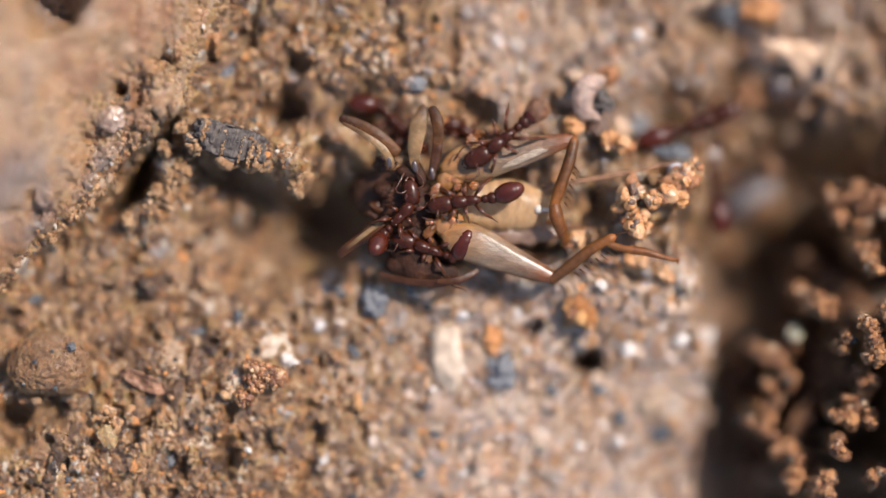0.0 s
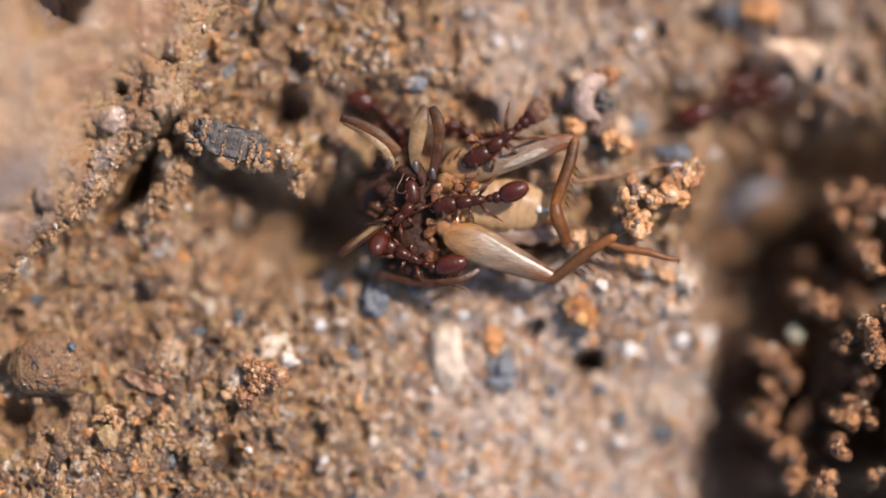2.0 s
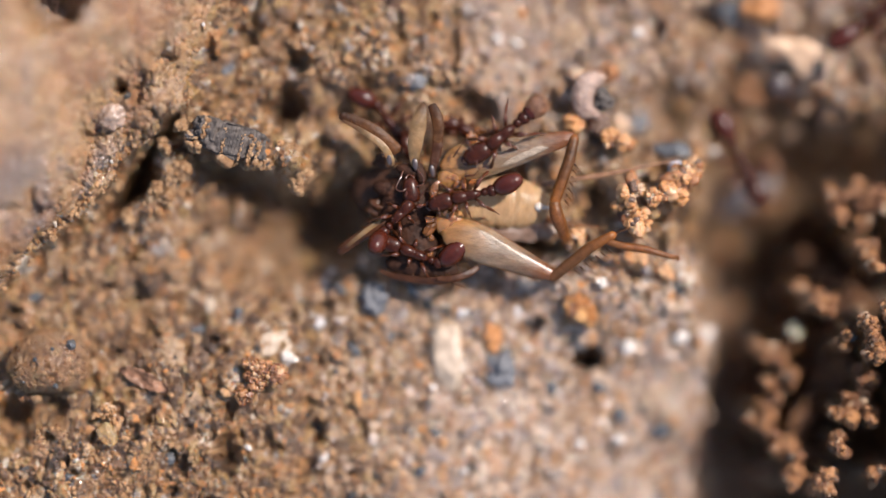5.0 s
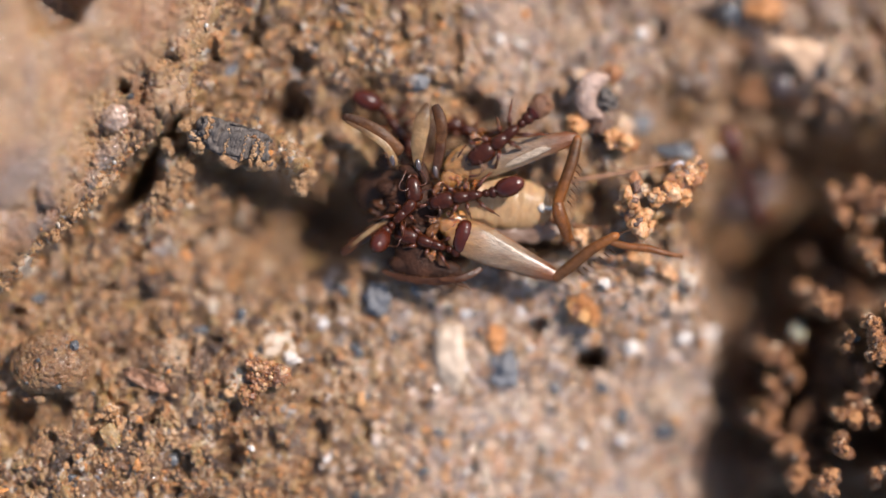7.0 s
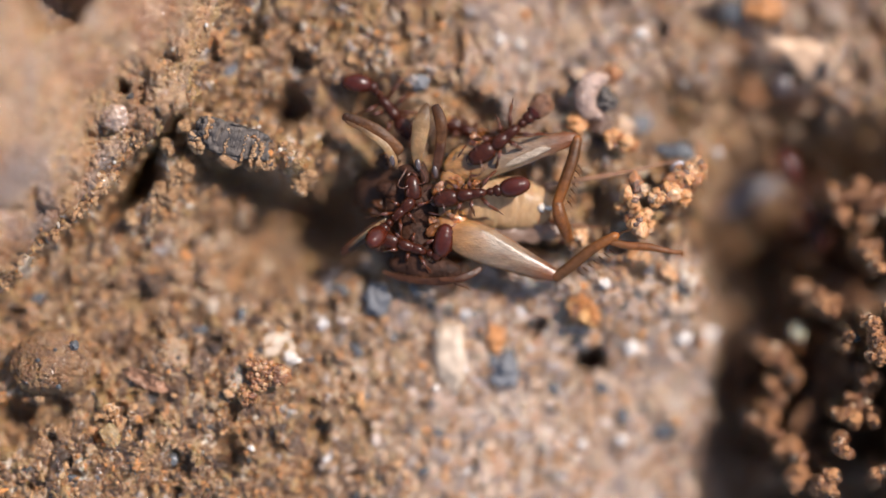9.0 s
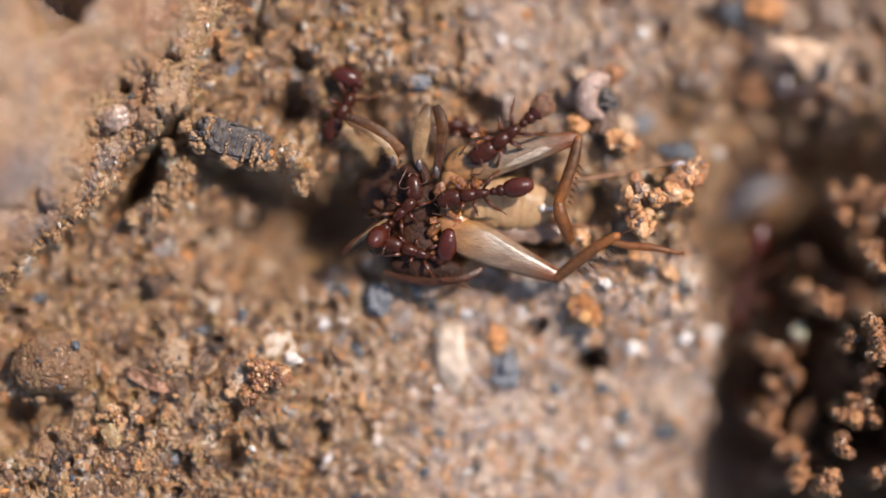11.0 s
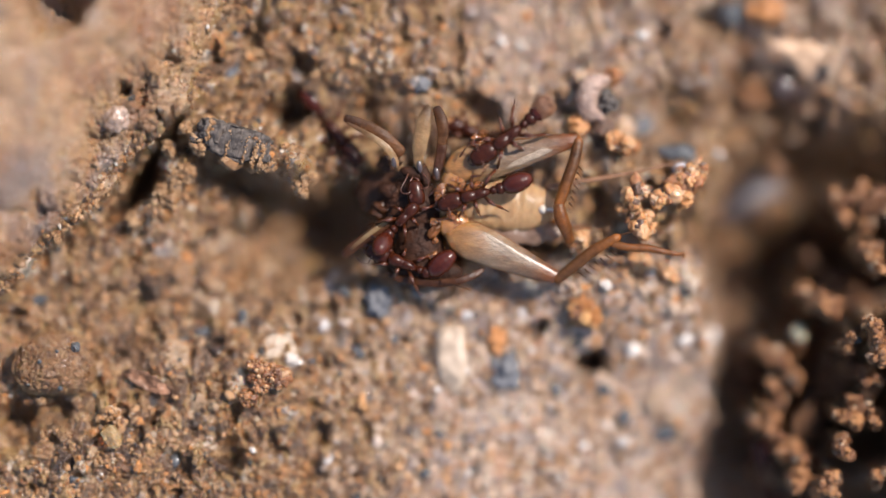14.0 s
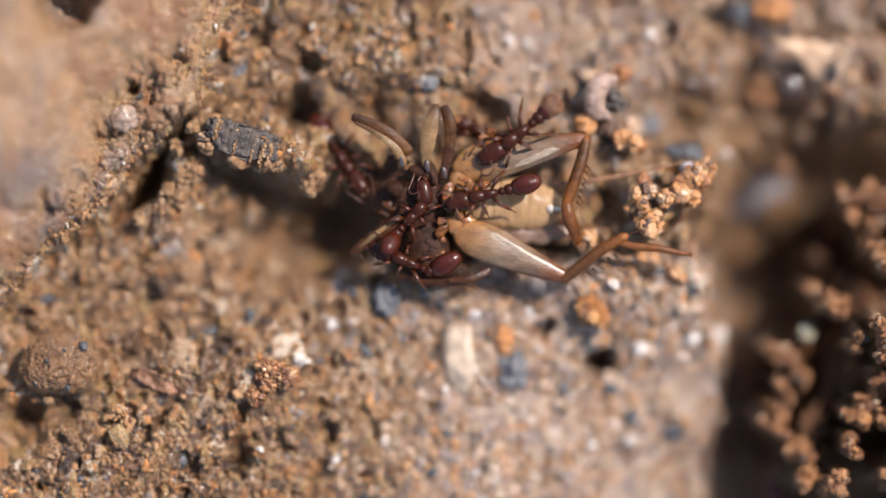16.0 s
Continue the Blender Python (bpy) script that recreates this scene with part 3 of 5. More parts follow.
def build_ground():
    def axis(lo, hi, step):
        mid = np.arange(lo, hi, step)
        out = 40.0 * 1.42 ** np.arange(1, 24)
        return np.concatenate([(lo - np.cumsum(out))[::-1], mid, hi + np.cumsum(out)])
    us, vs = axis(-40, 1620, 1.6), axis(-40, 930, 1.6)
    U, V = np.meshgrid(us, vs)
    Z, tint = height(U, V, True)
    near = smooth(2600, 1300, np.hypot(U - 784, V - 441))
    tint = tint * near + 0.4 * (1 - near)
    co = np.stack([(U - 784) / 56 * MM, (441 - V) / 56 * MM, Z * MM], -1).reshape(-1, 3)
    w, h = len(us), len(vs)
    idx = np.arange(w * h).reshape(h, w)
    quads = np.stack([idx[:-1, :-1], idx[1:, :-1], idx[1:, 1:], idx[:-1, 1:]], -1).reshape(-1, 4)
    me = bpy.data.meshes.new("ground")
    me.vertices.add(len(co))
    me.vertices.foreach_set("co", co.ravel())
    me.loops.add(quads.size)
    me.loops.foreach_set("vertex_index", quads.ravel())
    me.polygons.add(len(quads))
    me.polygons.foreach_set("loop_start", np.arange(0, quads.size, 4))
    me.polygons.foreach_set("use_smooth", np.ones(len(quads), bool))
    me.update(calc_edges=True)
    me.attributes.new("grain", "FLOAT", "POINT").data.foreach_set("value", tint.ravel().astype(np.float32))
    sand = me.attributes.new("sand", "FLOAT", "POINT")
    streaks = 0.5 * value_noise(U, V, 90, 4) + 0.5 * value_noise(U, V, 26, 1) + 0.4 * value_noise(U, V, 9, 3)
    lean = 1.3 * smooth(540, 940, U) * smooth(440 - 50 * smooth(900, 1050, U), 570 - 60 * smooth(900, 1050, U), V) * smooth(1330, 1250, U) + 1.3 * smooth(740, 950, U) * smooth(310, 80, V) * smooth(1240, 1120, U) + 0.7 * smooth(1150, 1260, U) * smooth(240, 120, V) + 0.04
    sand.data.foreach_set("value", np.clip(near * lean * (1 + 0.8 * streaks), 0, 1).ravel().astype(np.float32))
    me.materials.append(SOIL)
    me.materials.append(CLOD)
    fu, fv = ((U[:-1, :-1] + U[1:, 1:]) / 2).ravel(), ((V[:-1, :-1] + V[1:, 1:]) / 2).ravel()
    me.polygons.foreach_set("material_index", (clod_skin(fu, fv, large_form(fu, fv)) > 0.5).astype(np.int32))
    tagged(new("ground", me), "damp ochre-brown soil with crumbs, holes and a deep gap", "soil", kind="structure")


build_ground()


def scatter(name, label, count, material, box, radius, seed, sink=0.35, level=1):
    """Loose grains lying on the ground, too many to count."""
    rng = np.random.RandomState(seed)
    u, v = rng.uniform(box[0], box[2], count), rng.uniform(box[1], box[3], count)
    keep = (value_noise(u, v, 55, 5) + rng.uniform(-0.7, 0.7, count) > -0.25) & ((clod_skin(u, v, large_form(u, v)) < 0.3) | (rng.uniform(0, 1, count) < 0.25 * smooth(1.2, 0.4, large_form(u, v))))
    u, v = u[keep], v[keep]
    r = radius * np.clip(np.exp(rng.normal(0, 0.42, len(u))), 0.4, 1.9)
    z = height(u, v) + r * (1 - 2 * sink)
    base_v, base_f = BALLS[level]
    B = np.array([tuple(b) for b in base_v])
    F = np.array(base_f)
    n, k = len(u), len(B)
    shape = 1 + rng.normal(0, 0.2, (n, k, 1))
    axes = rng.uniform(0.5, 1.5, (n, 1, 3))
    turn = rng.uniform(0, 6.28, n)
    P = B[None] * shape * axes * r[:, None, None]
    c, s = np.cos(turn)[:, None], np.sin(turn)[:, None]
    X, Y = P[..., 0] * c - P[..., 1] * s, P[..., 0] * s + P[..., 1] * c
    co = np.stack([X + ((u - 784) / 56)[:, None], Y + ((441 - v) / 56)[:, None], P[..., 2] + z[:, None]], -1).reshape(-1, 3) * MM
    tris = (F[None] + (np.arange(n) * k)[:, None, None]).reshape(-1, 3)
    me = bpy.data.meshes.new(name)
    me.vertices.add(len(co))
    me.vertices.foreach_set("co", co.ravel())
    me.loops.add(tris.size)
    me.loops.foreach_set("vertex_index", tris.ravel())
    me.polygons.add(len(tris))
    me.polygons.foreach_set("loop_start", np.arange(0, tris.size, 3))
    me.polygons.foreach_set("use_smooth", np.ones(len(tris), bool))
    me.update(calc_edges=True)
    me.materials.append(material)
    return tagged(new(name, me), label, "soil grains", kind="stuff")


scatter("soil_grains", "mixed brown, orange and slate soil grains", 5200, GRAINS, (-30, -30, 1600, 910), 0.075, 3, 0.66)
scatter("coarse_sand", "coarse pale, orange and grey sand grains", 1000, SANDGRAINS, (560, 470, 1260, 930), 0.125, 8, 0.74)
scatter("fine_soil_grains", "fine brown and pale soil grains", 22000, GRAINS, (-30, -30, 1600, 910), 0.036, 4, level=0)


# ---- stones, crumbs and flakes ----
def stone(name, label, u, v, r, material, seed, lift=0.0, rough=0.16, turn=0.0, level=2, category="stone", freq=1.3, facets=False):
    """r: three half sizes in mm; lift: height of its middle over the ground."""
    rng = random.Random(seed)
    geo = Geo().lump((0, 0, 0), r, rng, rough, level, freq)
    q = Matrix.Rotation(radians(turn), 3, "Z")
    geo.v = [q @ p for p in geo.v]
    ob = part(name, geo, material, None, label, place=at(u, v, ground_at(u, v) + lift), smooth=not facets)
    return tagged(ob, category=category)


GRANULES = {}


def granule_mesh(material, rng):
    """One of a dozen shared granules of a unit size for each material."""
    kinds = GRANULES.setdefault(material.name, [])
    if len(kinds) < 12:
        geo = Geo().lump((0, 0, 0), 1.0, rng, *((0.24, 2, 1.6) if material in (WAXCRUMB, AMBERCRUMB) else (0.42, 1, 1.9)))
        me = bpy.data.meshes.new("granule")
        me.from_pydata([tuple(p) for p in geo.v], [], geo.f)
        me.polygons.foreach_set("use_smooth", [True] * len(me.polygons))
        me.materials.append(material)
        kinds.append(me)
        return me
    return rng.choice(kinds)


def clump(label, u, v, z, spread, count, size, material, seed, category="soil crumb", down=0.0, cores=3, bulk=0.45):
    """A crumb of soil: a few crumbly cores with granules stuck all over them. spread: three half sizes in mm."""
    rng = random.Random(seed)
    crumb = empty("soil_clump", at(u, v, z))
    S = Vector(spread)
    middles = []
    for k in range(cores):
        geo = Geo()
        c = Vector((rng.uniform(-0.55, 0.55) * S.x, rng.uniform(-0.55, 0.55) * S.y, rng.uniform(-0.5, 0.2) * S.z))
        r = Vector([max(q * rng.uniform(0.8, 1.2) * bulk, size * 1.1) for q in S])
        middles.append((c, r))
        geo.lump(c, tuple(r), rng, 0.42, 3, 2.9)
        part("core", geo, material, crumb)
        if down:
            part("core", Geo().lump(c - Vector((0, 0, down * 0.6)), (r.x * 0.8, r.y * 0.8, down * 0.7), rng, 0.3, 2, 2.2), material, crumb)
    small = Geo()
    for i in range(count * 2):
        c, r = middles[i % cores]
        w = Vector([rng.gauss(0, 1) for _ in range(3)])
        w.z = abs(w.z) * (1 if rng.random() < 0.75 else -1)
        w.normalize()
        gr = size * math.exp(rng.gauss(-0.2, 0.38))
        k = rng.uniform(0.9, 1.25)
        p = c + Vector((w.x * r.x, w.y * r.y, w.z * r.z)) * k
        if i >= count:
            small.lump(p, gr * 0.55, rng, 0.3, 1)
            continue
        ob = new("granule", granule_mesh(material, rng))
        ob.parent = crumb
        ob.location = p * MM
        ob.rotation_euler = [rng.uniform(0, 6.28) for _ in range(3)]
        ob.scale = Vector([gr * rng.uniform(0.7, 1.25) * MM for _ in range(3)])
    tagged(part("grit", small, material, crumb), kind="stuff")
    return tagged(crumb, label, category)


def place_stones():
    geo = Geo()
    for p in BALLS[4][0]:
        q = Vector((p.x * 1.34, p.y * 1.1 if p.y > 0 else p.y * 1.02 + 0.16 * p.y ** 4, p.z * 0.85))
        k = 1 + 0.09 * noise.noise(p * 1.5) + 0.05 * noise.noise(p * 4) + 0.035 * abs(noise.noise(p * 9)) + 0.03 * noise.noise(p * 17) + 0.025 * noise.noise(p * 31)
        geo.v.append(q * (k - 0.22 * max(0, noise.noise(p * 11 + Vector((7, 1, 3))) - 0.12) + 0.03 * abs(noise.noise(p * 22))))
    geo.f = BALLS[4][1]
    pellet = tagged(empty("soil_pellet", at(90, 652, -0.45)), "rounded brown soil pellet with black specks", "soil pellet")
    part("pellet_body", geo, PELLET, pellet)
    for x, y, r, k in ((0.66, 0.66, 0.17, 1), (-0.45, 0.22, 0.08, 2), (0.2, -0.62, 0.08, 3), (-0.8, -0.5, 0.07, 4), (0.1, 0.55, 0.06, 5)):
        lift = 0.85 * math.sqrt(max(0, 1 - (x / 1.36) ** 2 - (y / 1.04) ** 2))
        part("mineral_fleck", Geo().lump((x, y, lift), r, random.Random(k), 0.25, 1), SLATESTONE, pellet, "black mineral fleck", smooth=False)
    slabs = [(795, 632, (0.62, 1.2, 0.5), CREAMSTONE, 2, "cream-coloured elongated stone half sunk in soil"), (885, 656, (0.48, 0.55, 0.35), BLUESTONE, 6, "blue-grey rounded stone in the soil"),
             (661, 532, (0.38, 0.52, 0.3), BLUESTONE, 8, "blue-grey stone beside the cricket"), (395, 128, (0.3, 0.25, 0.25), BLUESTONE, 9, "blue-grey stone chip in the soil"),
             (1190, 272, (0.62, 0.3, 0.3), SLATESTONE, 12, "dark slate stone at the edge of the gap"), (868, 600, (0.3, 0.42, 0.25), ORANGESTONE, 18, "orange-brown stone in the soil"),
             (1350, 22, (0.6, 0.4, 0.4), ORANGESTONE, 19, "orange soil lump in the gap"), (1290, 30, (0.4, 0.5, 0.3), SLATESTONE, 26, "dark slate stone above the gap"),
             (735, 150, (0.35, 0.25, 0.2), BLUESTONE, 27, "blue-grey stone chip in the soil"), (1120, 225, (0.5, 0.4, 0.3), BLUESTONE, 28, "blue-grey stone in the soil"), (900, 80, (0.4, 0.3, 0.25), CREAMSTONE, 33, "cream stone in the soil")]
    for u, v, r, mat, seed, label in slabs:
        stone("stone", label, u, v, r, mat, seed, -0.24 if mat is CREAMSTONE else -0.04, 0.13 if mat is CREAMSTONE else 0.28, 0, 3, "stone", 1.2 if mat is CREAMSTONE else 1.8)
    grains = [(745, 838, 0.26), (345, 590, 0.28), (297, 818, 0.27), (1095, 740, 0.25), (975, 690, 0.22), (625, 624, 0.24), (600, 518, 0.23), (60, 530, 0.27), (1170, 768, 0.32), (560, 760, 0.2), (420, 560, 0.2), (690, 600, 0.18),
              (1060, 690, 0.24), (770, 770, 0.2), (120, 850, 0.18), (540, 640, 0.17)]
    for k, (u, v, r) in enumerate(grains):
        ob = stone("stone", "dark slate grain in the soil", u, v, (r * 1.15, r * 0.8, r * 0.75), SLATESTONE, 110 + k, -0.02, 0.28, 25 * k, 2, "stone", 1.8)
        tagged(ob, group="dark grains")
    whites = [(509, 637, 0.38), (1203, 600, 0.32), (1250, 596, 0.36), (1112, 620, 0.4), (880, 74, 0.24), (1064, 505, 0.24), (1095, 782, 0.3), (1025, 790, 0.24), (820, 838, 0.17),
              (360, 48, 0.1), (440, 797, 0.16), (1262, 272, 0.22), (766, 690, 0.16), (1130, 62, 0.28), (818, 655, 0.2), (932, 620, 0.16)]
    for k, (u, v, r) in enumerate(whites):
        ob = stone("quartz_grain", "white glinting quartz grain on the soil", u, v, (r * 0.75, r * 0.6, r * 0.5), WHITESTONE, 40 + k, 0.12, 0.3, 30 * k, 1, "quartz grain", 1.3, True)
        tagged(ob, group="quartz grains")
    stone("quartz_grain", "pale greenish quartz grain on a clump in the gap", 1405, 590, (0.25, 0.28, 0.24), GREENQUARTZ, 77, -2.7 - ground_at(1405, 590), 0.14, 0, 3, "quartz grain", 1.4)
    stone("quartz_grain", "glossy pinkish quartz grain set in the clod", 198, 211, (0.45, 0.43, 0.26), PINKQUARTZ, 70, 0.1, 0.16, 20, 3, "quartz grain", 2.4)
    stone("glass_bead", "dark glossy round bead in the gap, glinting", 1379, 152, (0.5, 0.5, 0.5), BEAD, 71, 0.55, 0.0, 0, 3, "mineral bead")
    stone("crystal", "honey-coloured clear crystal grain", 190, 774, (0.36, 0.44, 0.26), CRYSTAL, 72, 0.3, 0.1, 20, 0, "crystal", 1.3, True)
    stone("pale_flake", "cream flake of stone behind a crumb", 474, 622, (0.72, 0.46, 0.2), CREAMSTONE, 73, -0.08, 0.2, 30, 3, "stone flake", 1.8)
    # weathered bark chip with pale soil caught in its furrows
    chip = empty("bark_chip", at(412, 254, ground_at(412, 258) - 0.12))
    rng = random.Random(80)
    for cx, cy, rx, ry, rz, bend in ((-0.1, 0.0, 1.15, 0.52, 0.26, 1.0), (-0.8, 0.22, 0.5, 0.36, 0.3, 4.0)):
        slab = Geo()
        for p in BALLS[3][0]:
            q = Vector([math.copysign(abs(c) ** 0.72, c) for c in p])
            k = 1 + 0.3 * noise.noise(p * 1.8 + Vector((bend, 0, 0))) + 0.16 * noise.noise(p * 5 + Vector((0, bend, 0))) + 0.07 * noise.noise(p * 12)
            ribs = 0.09 * math.sin(q.x * rx * 15 + 3 * noise.noise(p * 2)) if p.z > 0 else 0
            slab.v.append(Vector((cx + q.x * rx * k, cy + q.y * ry * k, q.z * rz * k + ribs)))
        slab.f = BALLS[3][1]
        part("bark_slab", slab, BARK, chip)
    for x, y0, y1, r in ((-0.95, 0.5, -0.1, 0.09), (-0.28, 0.34, -0.45, 0.05), (0.3, 0.3, -0.52, 0.045), (0.62, 0.25, -0.5, 0.07), (0.85, 0.2, -0.5, 0.09)):
        streak = Geo()
        for i in range(16):
            y = y0 + (y1 - y0) * i / 15
            streak.lump((x + rng.gauss(0, 0.03), y, 0.25 + rng.gauss(0, 0.02)), r * rng.uniform(0.4, 1.0), rng, 0.3, 1)
        tagged(part("soil_streak", streak, TANCRUMB, chip, "soil caught in a furrow"), kind="stuff")
    chip.rotation_euler = (0.1, 0, radians(-14))
    tagged(chip, "dark grey furrowed bark chip lying on the soil", "bark chip")
    # curled brown flake: a thin ragged sheet, rolled up along its upper edge
    geo, nx, ny = Geo(), 36, 14
    for side in (0.02, -0.02):
        for i in range(nx + 1):
            x = -0.85 + 1.6 * i / nx
            half = 0.30 * (1 - abs(2 * i / nx - 1) ** 3) * (1 + 0.35 * noise.noise(Vector((x * 5, 0, 2)))) + 0.03
            for j in range(ny + 1):
                y = (2 * j / ny - 1) * half
                roll = 0.34 * max(0, j / ny - 0.45) ** 1.5
                bend = 0.16 * noise.noise(Vector((x * 2.3, y * 2, 0))) + 0.05 * noise.noise(Vector((x * 7, y * 7, 5)))
                geo.v.append(Vector((x, y * 0.9 - 0.42 * x - 0.3 * roll + 0.04 * noise.noise(Vector((x * 9, j * 0.4, 1))), 0.08 + roll + bend + side)))
                geo.s.append(i / nx)
    top = (nx + 1) * (ny + 1)
    for i in range(nx):
        for j in range(ny):
            q = [i * (ny + 1) + j, (i + 1) * (ny + 1) + j, (i + 1) * (ny + 1) + j + 1, i * (ny + 1) + j + 1]
            geo.f += [tuple(q), tuple(top + k for k in reversed(q))]
    rim = [i * (ny + 1) for i in range(nx + 1)] + [nx * (ny + 1) + j for j in range(1, ny + 1)] + [i * (ny + 1) + ny for i in range(nx - 1, -1, -1)] + [j for j in range(ny - 1, 0, -1)]
    geo.f += [(p, top + p, top + q, q) for p, q in zip(rim, rim[1:] + rim[:1])]
    tagged(part("seed_husk", geo, HUSKFLAKE, None, "curled brown seed husk on the soil", place=at(258, 676, ground_at(258, 682) + 0.45)), category="seed husk")
    # pale clod and thin fibres by the gap
    stone("soil_clod", "pale elongated soil clod above the gap", 1428, 106, (1.25, 0.5, 0.3), TANSTONE, 75, 0.25, 0.25, -24, 3, "soil clod", 1.6)
    stone("stone", "smooth grey-lilac stone deep in the gap", 1308, 342, (1.0, 0.6, 0.4), GREYSTONE, 76, 0.1, 0.25, 10, 3, "stone", 1.3)
    for k, (u0, v0, u1, v1) in enumerate(((1130, 838, 1262, 762), (1150, 858, 1285, 800), (1190, 800, 1262, 742))):
        um, vm = (u0 + u1) / 2, (v0 + v1) / 2
        z0, z1 = ground_at(u0, v0) + 0.1, ground_at(u1, v1) + 0.1
        zm = max(ground_at(um, vm) + 0.12, (z0 + z1) / 2)
        mid = at(um, vm, zm)
        fibre = Geo().limb([at(u0, v0, z0) - mid, Vector((0.05, 0.1, 0)), at(u1, v1, z1) - mid], [0.03, 0.045, 0.025], 6)
        tagged(part("root_fibre", fibre, HUSKFLAKE, None, "thin pinkish-brown root fibre on the soil", place=mid), category="root fibre", group="root fibres")
    # crumbs in focus
    clump("orange granular crumb beside a clear crystal", 178, 735, ground_at(178, 735) + 0.42, (0.5, 0.22, 0.25), 30, 0.1, CRUMB, 81)
    clump("orange granular crumb beside a clear crystal", 208, 752, ground_at(208, 752) + 0.35, (0.25, 0.35, 0.25), 16, 0.1, CRUMB, 82)
    clump("brown granular crumb with a quartz grain beside it", 462, 664, ground_at(460, 668) + 0.5, (0.85, 0.55, 0.4), 150, 0.085, AMBERCRUMB, 83, down=0.4, cores=6, bulk=0.3)
    clump("brown granular crumb with a quartz grain beside it", 438, 698, ground_at(440, 695) + 0.25, (0.6, 0.4, 0.3), 70, 0.085, AMBERCRUMB, 88, down=0.4, cores=4, bulk=0.35)
    base = at(1036, 172, -0.95)
    shell = Geo().limb([at(u, v, z) - base for u, v, z in ((1066, 140, -1.05), (1044, 150, -0.9), (1031, 172, -0.85), (1036, 196, -0.95), (1052, 208, -1.1))], [0.22, 0.34, 0.36, 0.32, 0.2], 24, steps=6)
    shell.v = [p * (1 + 0.18 * noise.noise(p * 2.3) + 0.07 * noise.noise(p * 6)) for p in shell.v]
    tagged(part("stone", shell, PINKSTONE, None, "pale pinkish curved stone round a dark grain", place=base), category="stone")
    for k, (u, v, r) in enumerate(((1076, 134, 0.34), (1014, 222, 0.36), (1056, 224, 0.42), (1094, 226, 0.4), (1020, 140, 0.3))):
        tagged(stone("soil_lump", "smooth tan soil lump beside a pale stone", u, v, (r, r * 0.85, 0.4), WAXCRUMB, 140 + k, 0.12, 0.26, 40 * k, 3, "soil lump", 1.8), group="lumps beside the pale stone")
    grain = part("stone", Geo().lump((0, 0, 0), (0.34, 0.36, 0.4), random.Random(85), 0.25, 3, 1.8), BARK, None, "dark round grain beside a hollow crumb", place=at(1067, 181, -1.05))
    tagged(grain, category="stone")
    k = 0
    for u, v, z, su, sv, n in ((1120, 345, -0.3, 0.5, 0.4, 26), (1165, 350, -0.3, 0.5, 0.35, 26), (1205, 318, -0.5, 0.5, 0.4, 26), (1135, 400, -0.3, 0.5, 0.45, 30), (1115, 392, -0.7, 0.3, 0.3, 16),
                               (1120, 462, -1.15, 0.5, 0.35, 30), (1170, 482, -1.3, 0.5, 0.4, 28), (1190, 525, -1.7, 0.5, 0.35, 26), (1085, 470, -1.4, 0.35, 0.3, 20), (1225, 300, -0.6, 0.35, 0.35, 18), (1108, 372, -0.6, 0.35, 0.3, 18), (1192, 345, -0.45, 0.4, 0.3, 18), (1090, 250, -0.9, 0.5, 0.3, 22), (1015, 425, -0.8, 0.35, 0.35, 16)):
        k += 1
        tagged(clump("orange-tan granular soil crumb on the mound", u, v, z, (su, sv * 0.9, 0.3), int(n * 0.75), 0.15, WAXCRUMB, 90 + k, down=0.5, cores=5, bulk=0.25), group="crumbs on the mound")
    stone("stone", "lilac-grey rounded grain among the crumbs", 1195, 306, (0.25, 0.3, 0.25), LILACSTONE, 145, 0.3, 0.15, 0, 3, "stone", 1.5)
    clump("bright orange granular soil lump", 1026, 550, ground_at(1026, 552) + 0.18, (0.55, 0.55, 0.32), 70, 0.13, ORANGECRUMB, 89, cores=5, bulk=0.4)
    # ridge crumbs
    for u, v, z, su, sv, n in ((510, 268, -0.35, 0.5, 0.3, 30), (530, 318, -0.5, 0.5, 0.6, 60), (455, 296, -0.2, 0.6, 0.22, 34), (400, 288, -0.2, 0.4, 0.16, 24), (342, 262, -0.12, 0.3, 0.45, 40), (312, 300, -0.6, 0.5, 0.6, 46), (285, 350, -0.7, 0.45, 0.5, 40), (322, 228, -0.25, 0.3, 0.3, 34), (296, 268, -0.5, 0.25, 0.45, 36), (236, 385, -0.9, 0.5, 0.35, 36)):
        k += 1
        tagged(clump("tan granular soil crumb on the ridge", u, v, z, (su, sv, 0.3), int(n * 1.7), 0.085, TANCRUMB, 90 + k, down=0.5, cores=5, bulk=0.32), group="crumbs on the ridge")
    # edge of the clod
    for i in range(12):
        s = i / 11
        k += 1
        tagged(clump("tiny brown crumb on the broken edge", 244 - 240 * s, 276 + 232 * s, ground_at(244 - 240 * s, 276 + 232 * s) + 0.02, (0.26, 0.24, 0.12), 30, 0.038, TANCRUMB, 90 + k, cores=5, bulk=0.2), group="crumbs on the edge")
    # bank beyond the gap; deep clumps get a copy coloured darker for shade
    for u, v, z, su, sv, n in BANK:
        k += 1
        tagged(clump("brown granular soil clump hanging over the gap", u, v, z, (su, sv, 0.7), max(10, int(n * (1.5 if z > -1.3 else 1.1))), 0.1 if z > -1.2 else 0.12, DARKCRUMB if z > -2.8 or v < 250 else SHADEDCRUMB, 90 + k, down=1.6, cores=7, bulk=0.25), group="clumps on the bank")


place_stones()


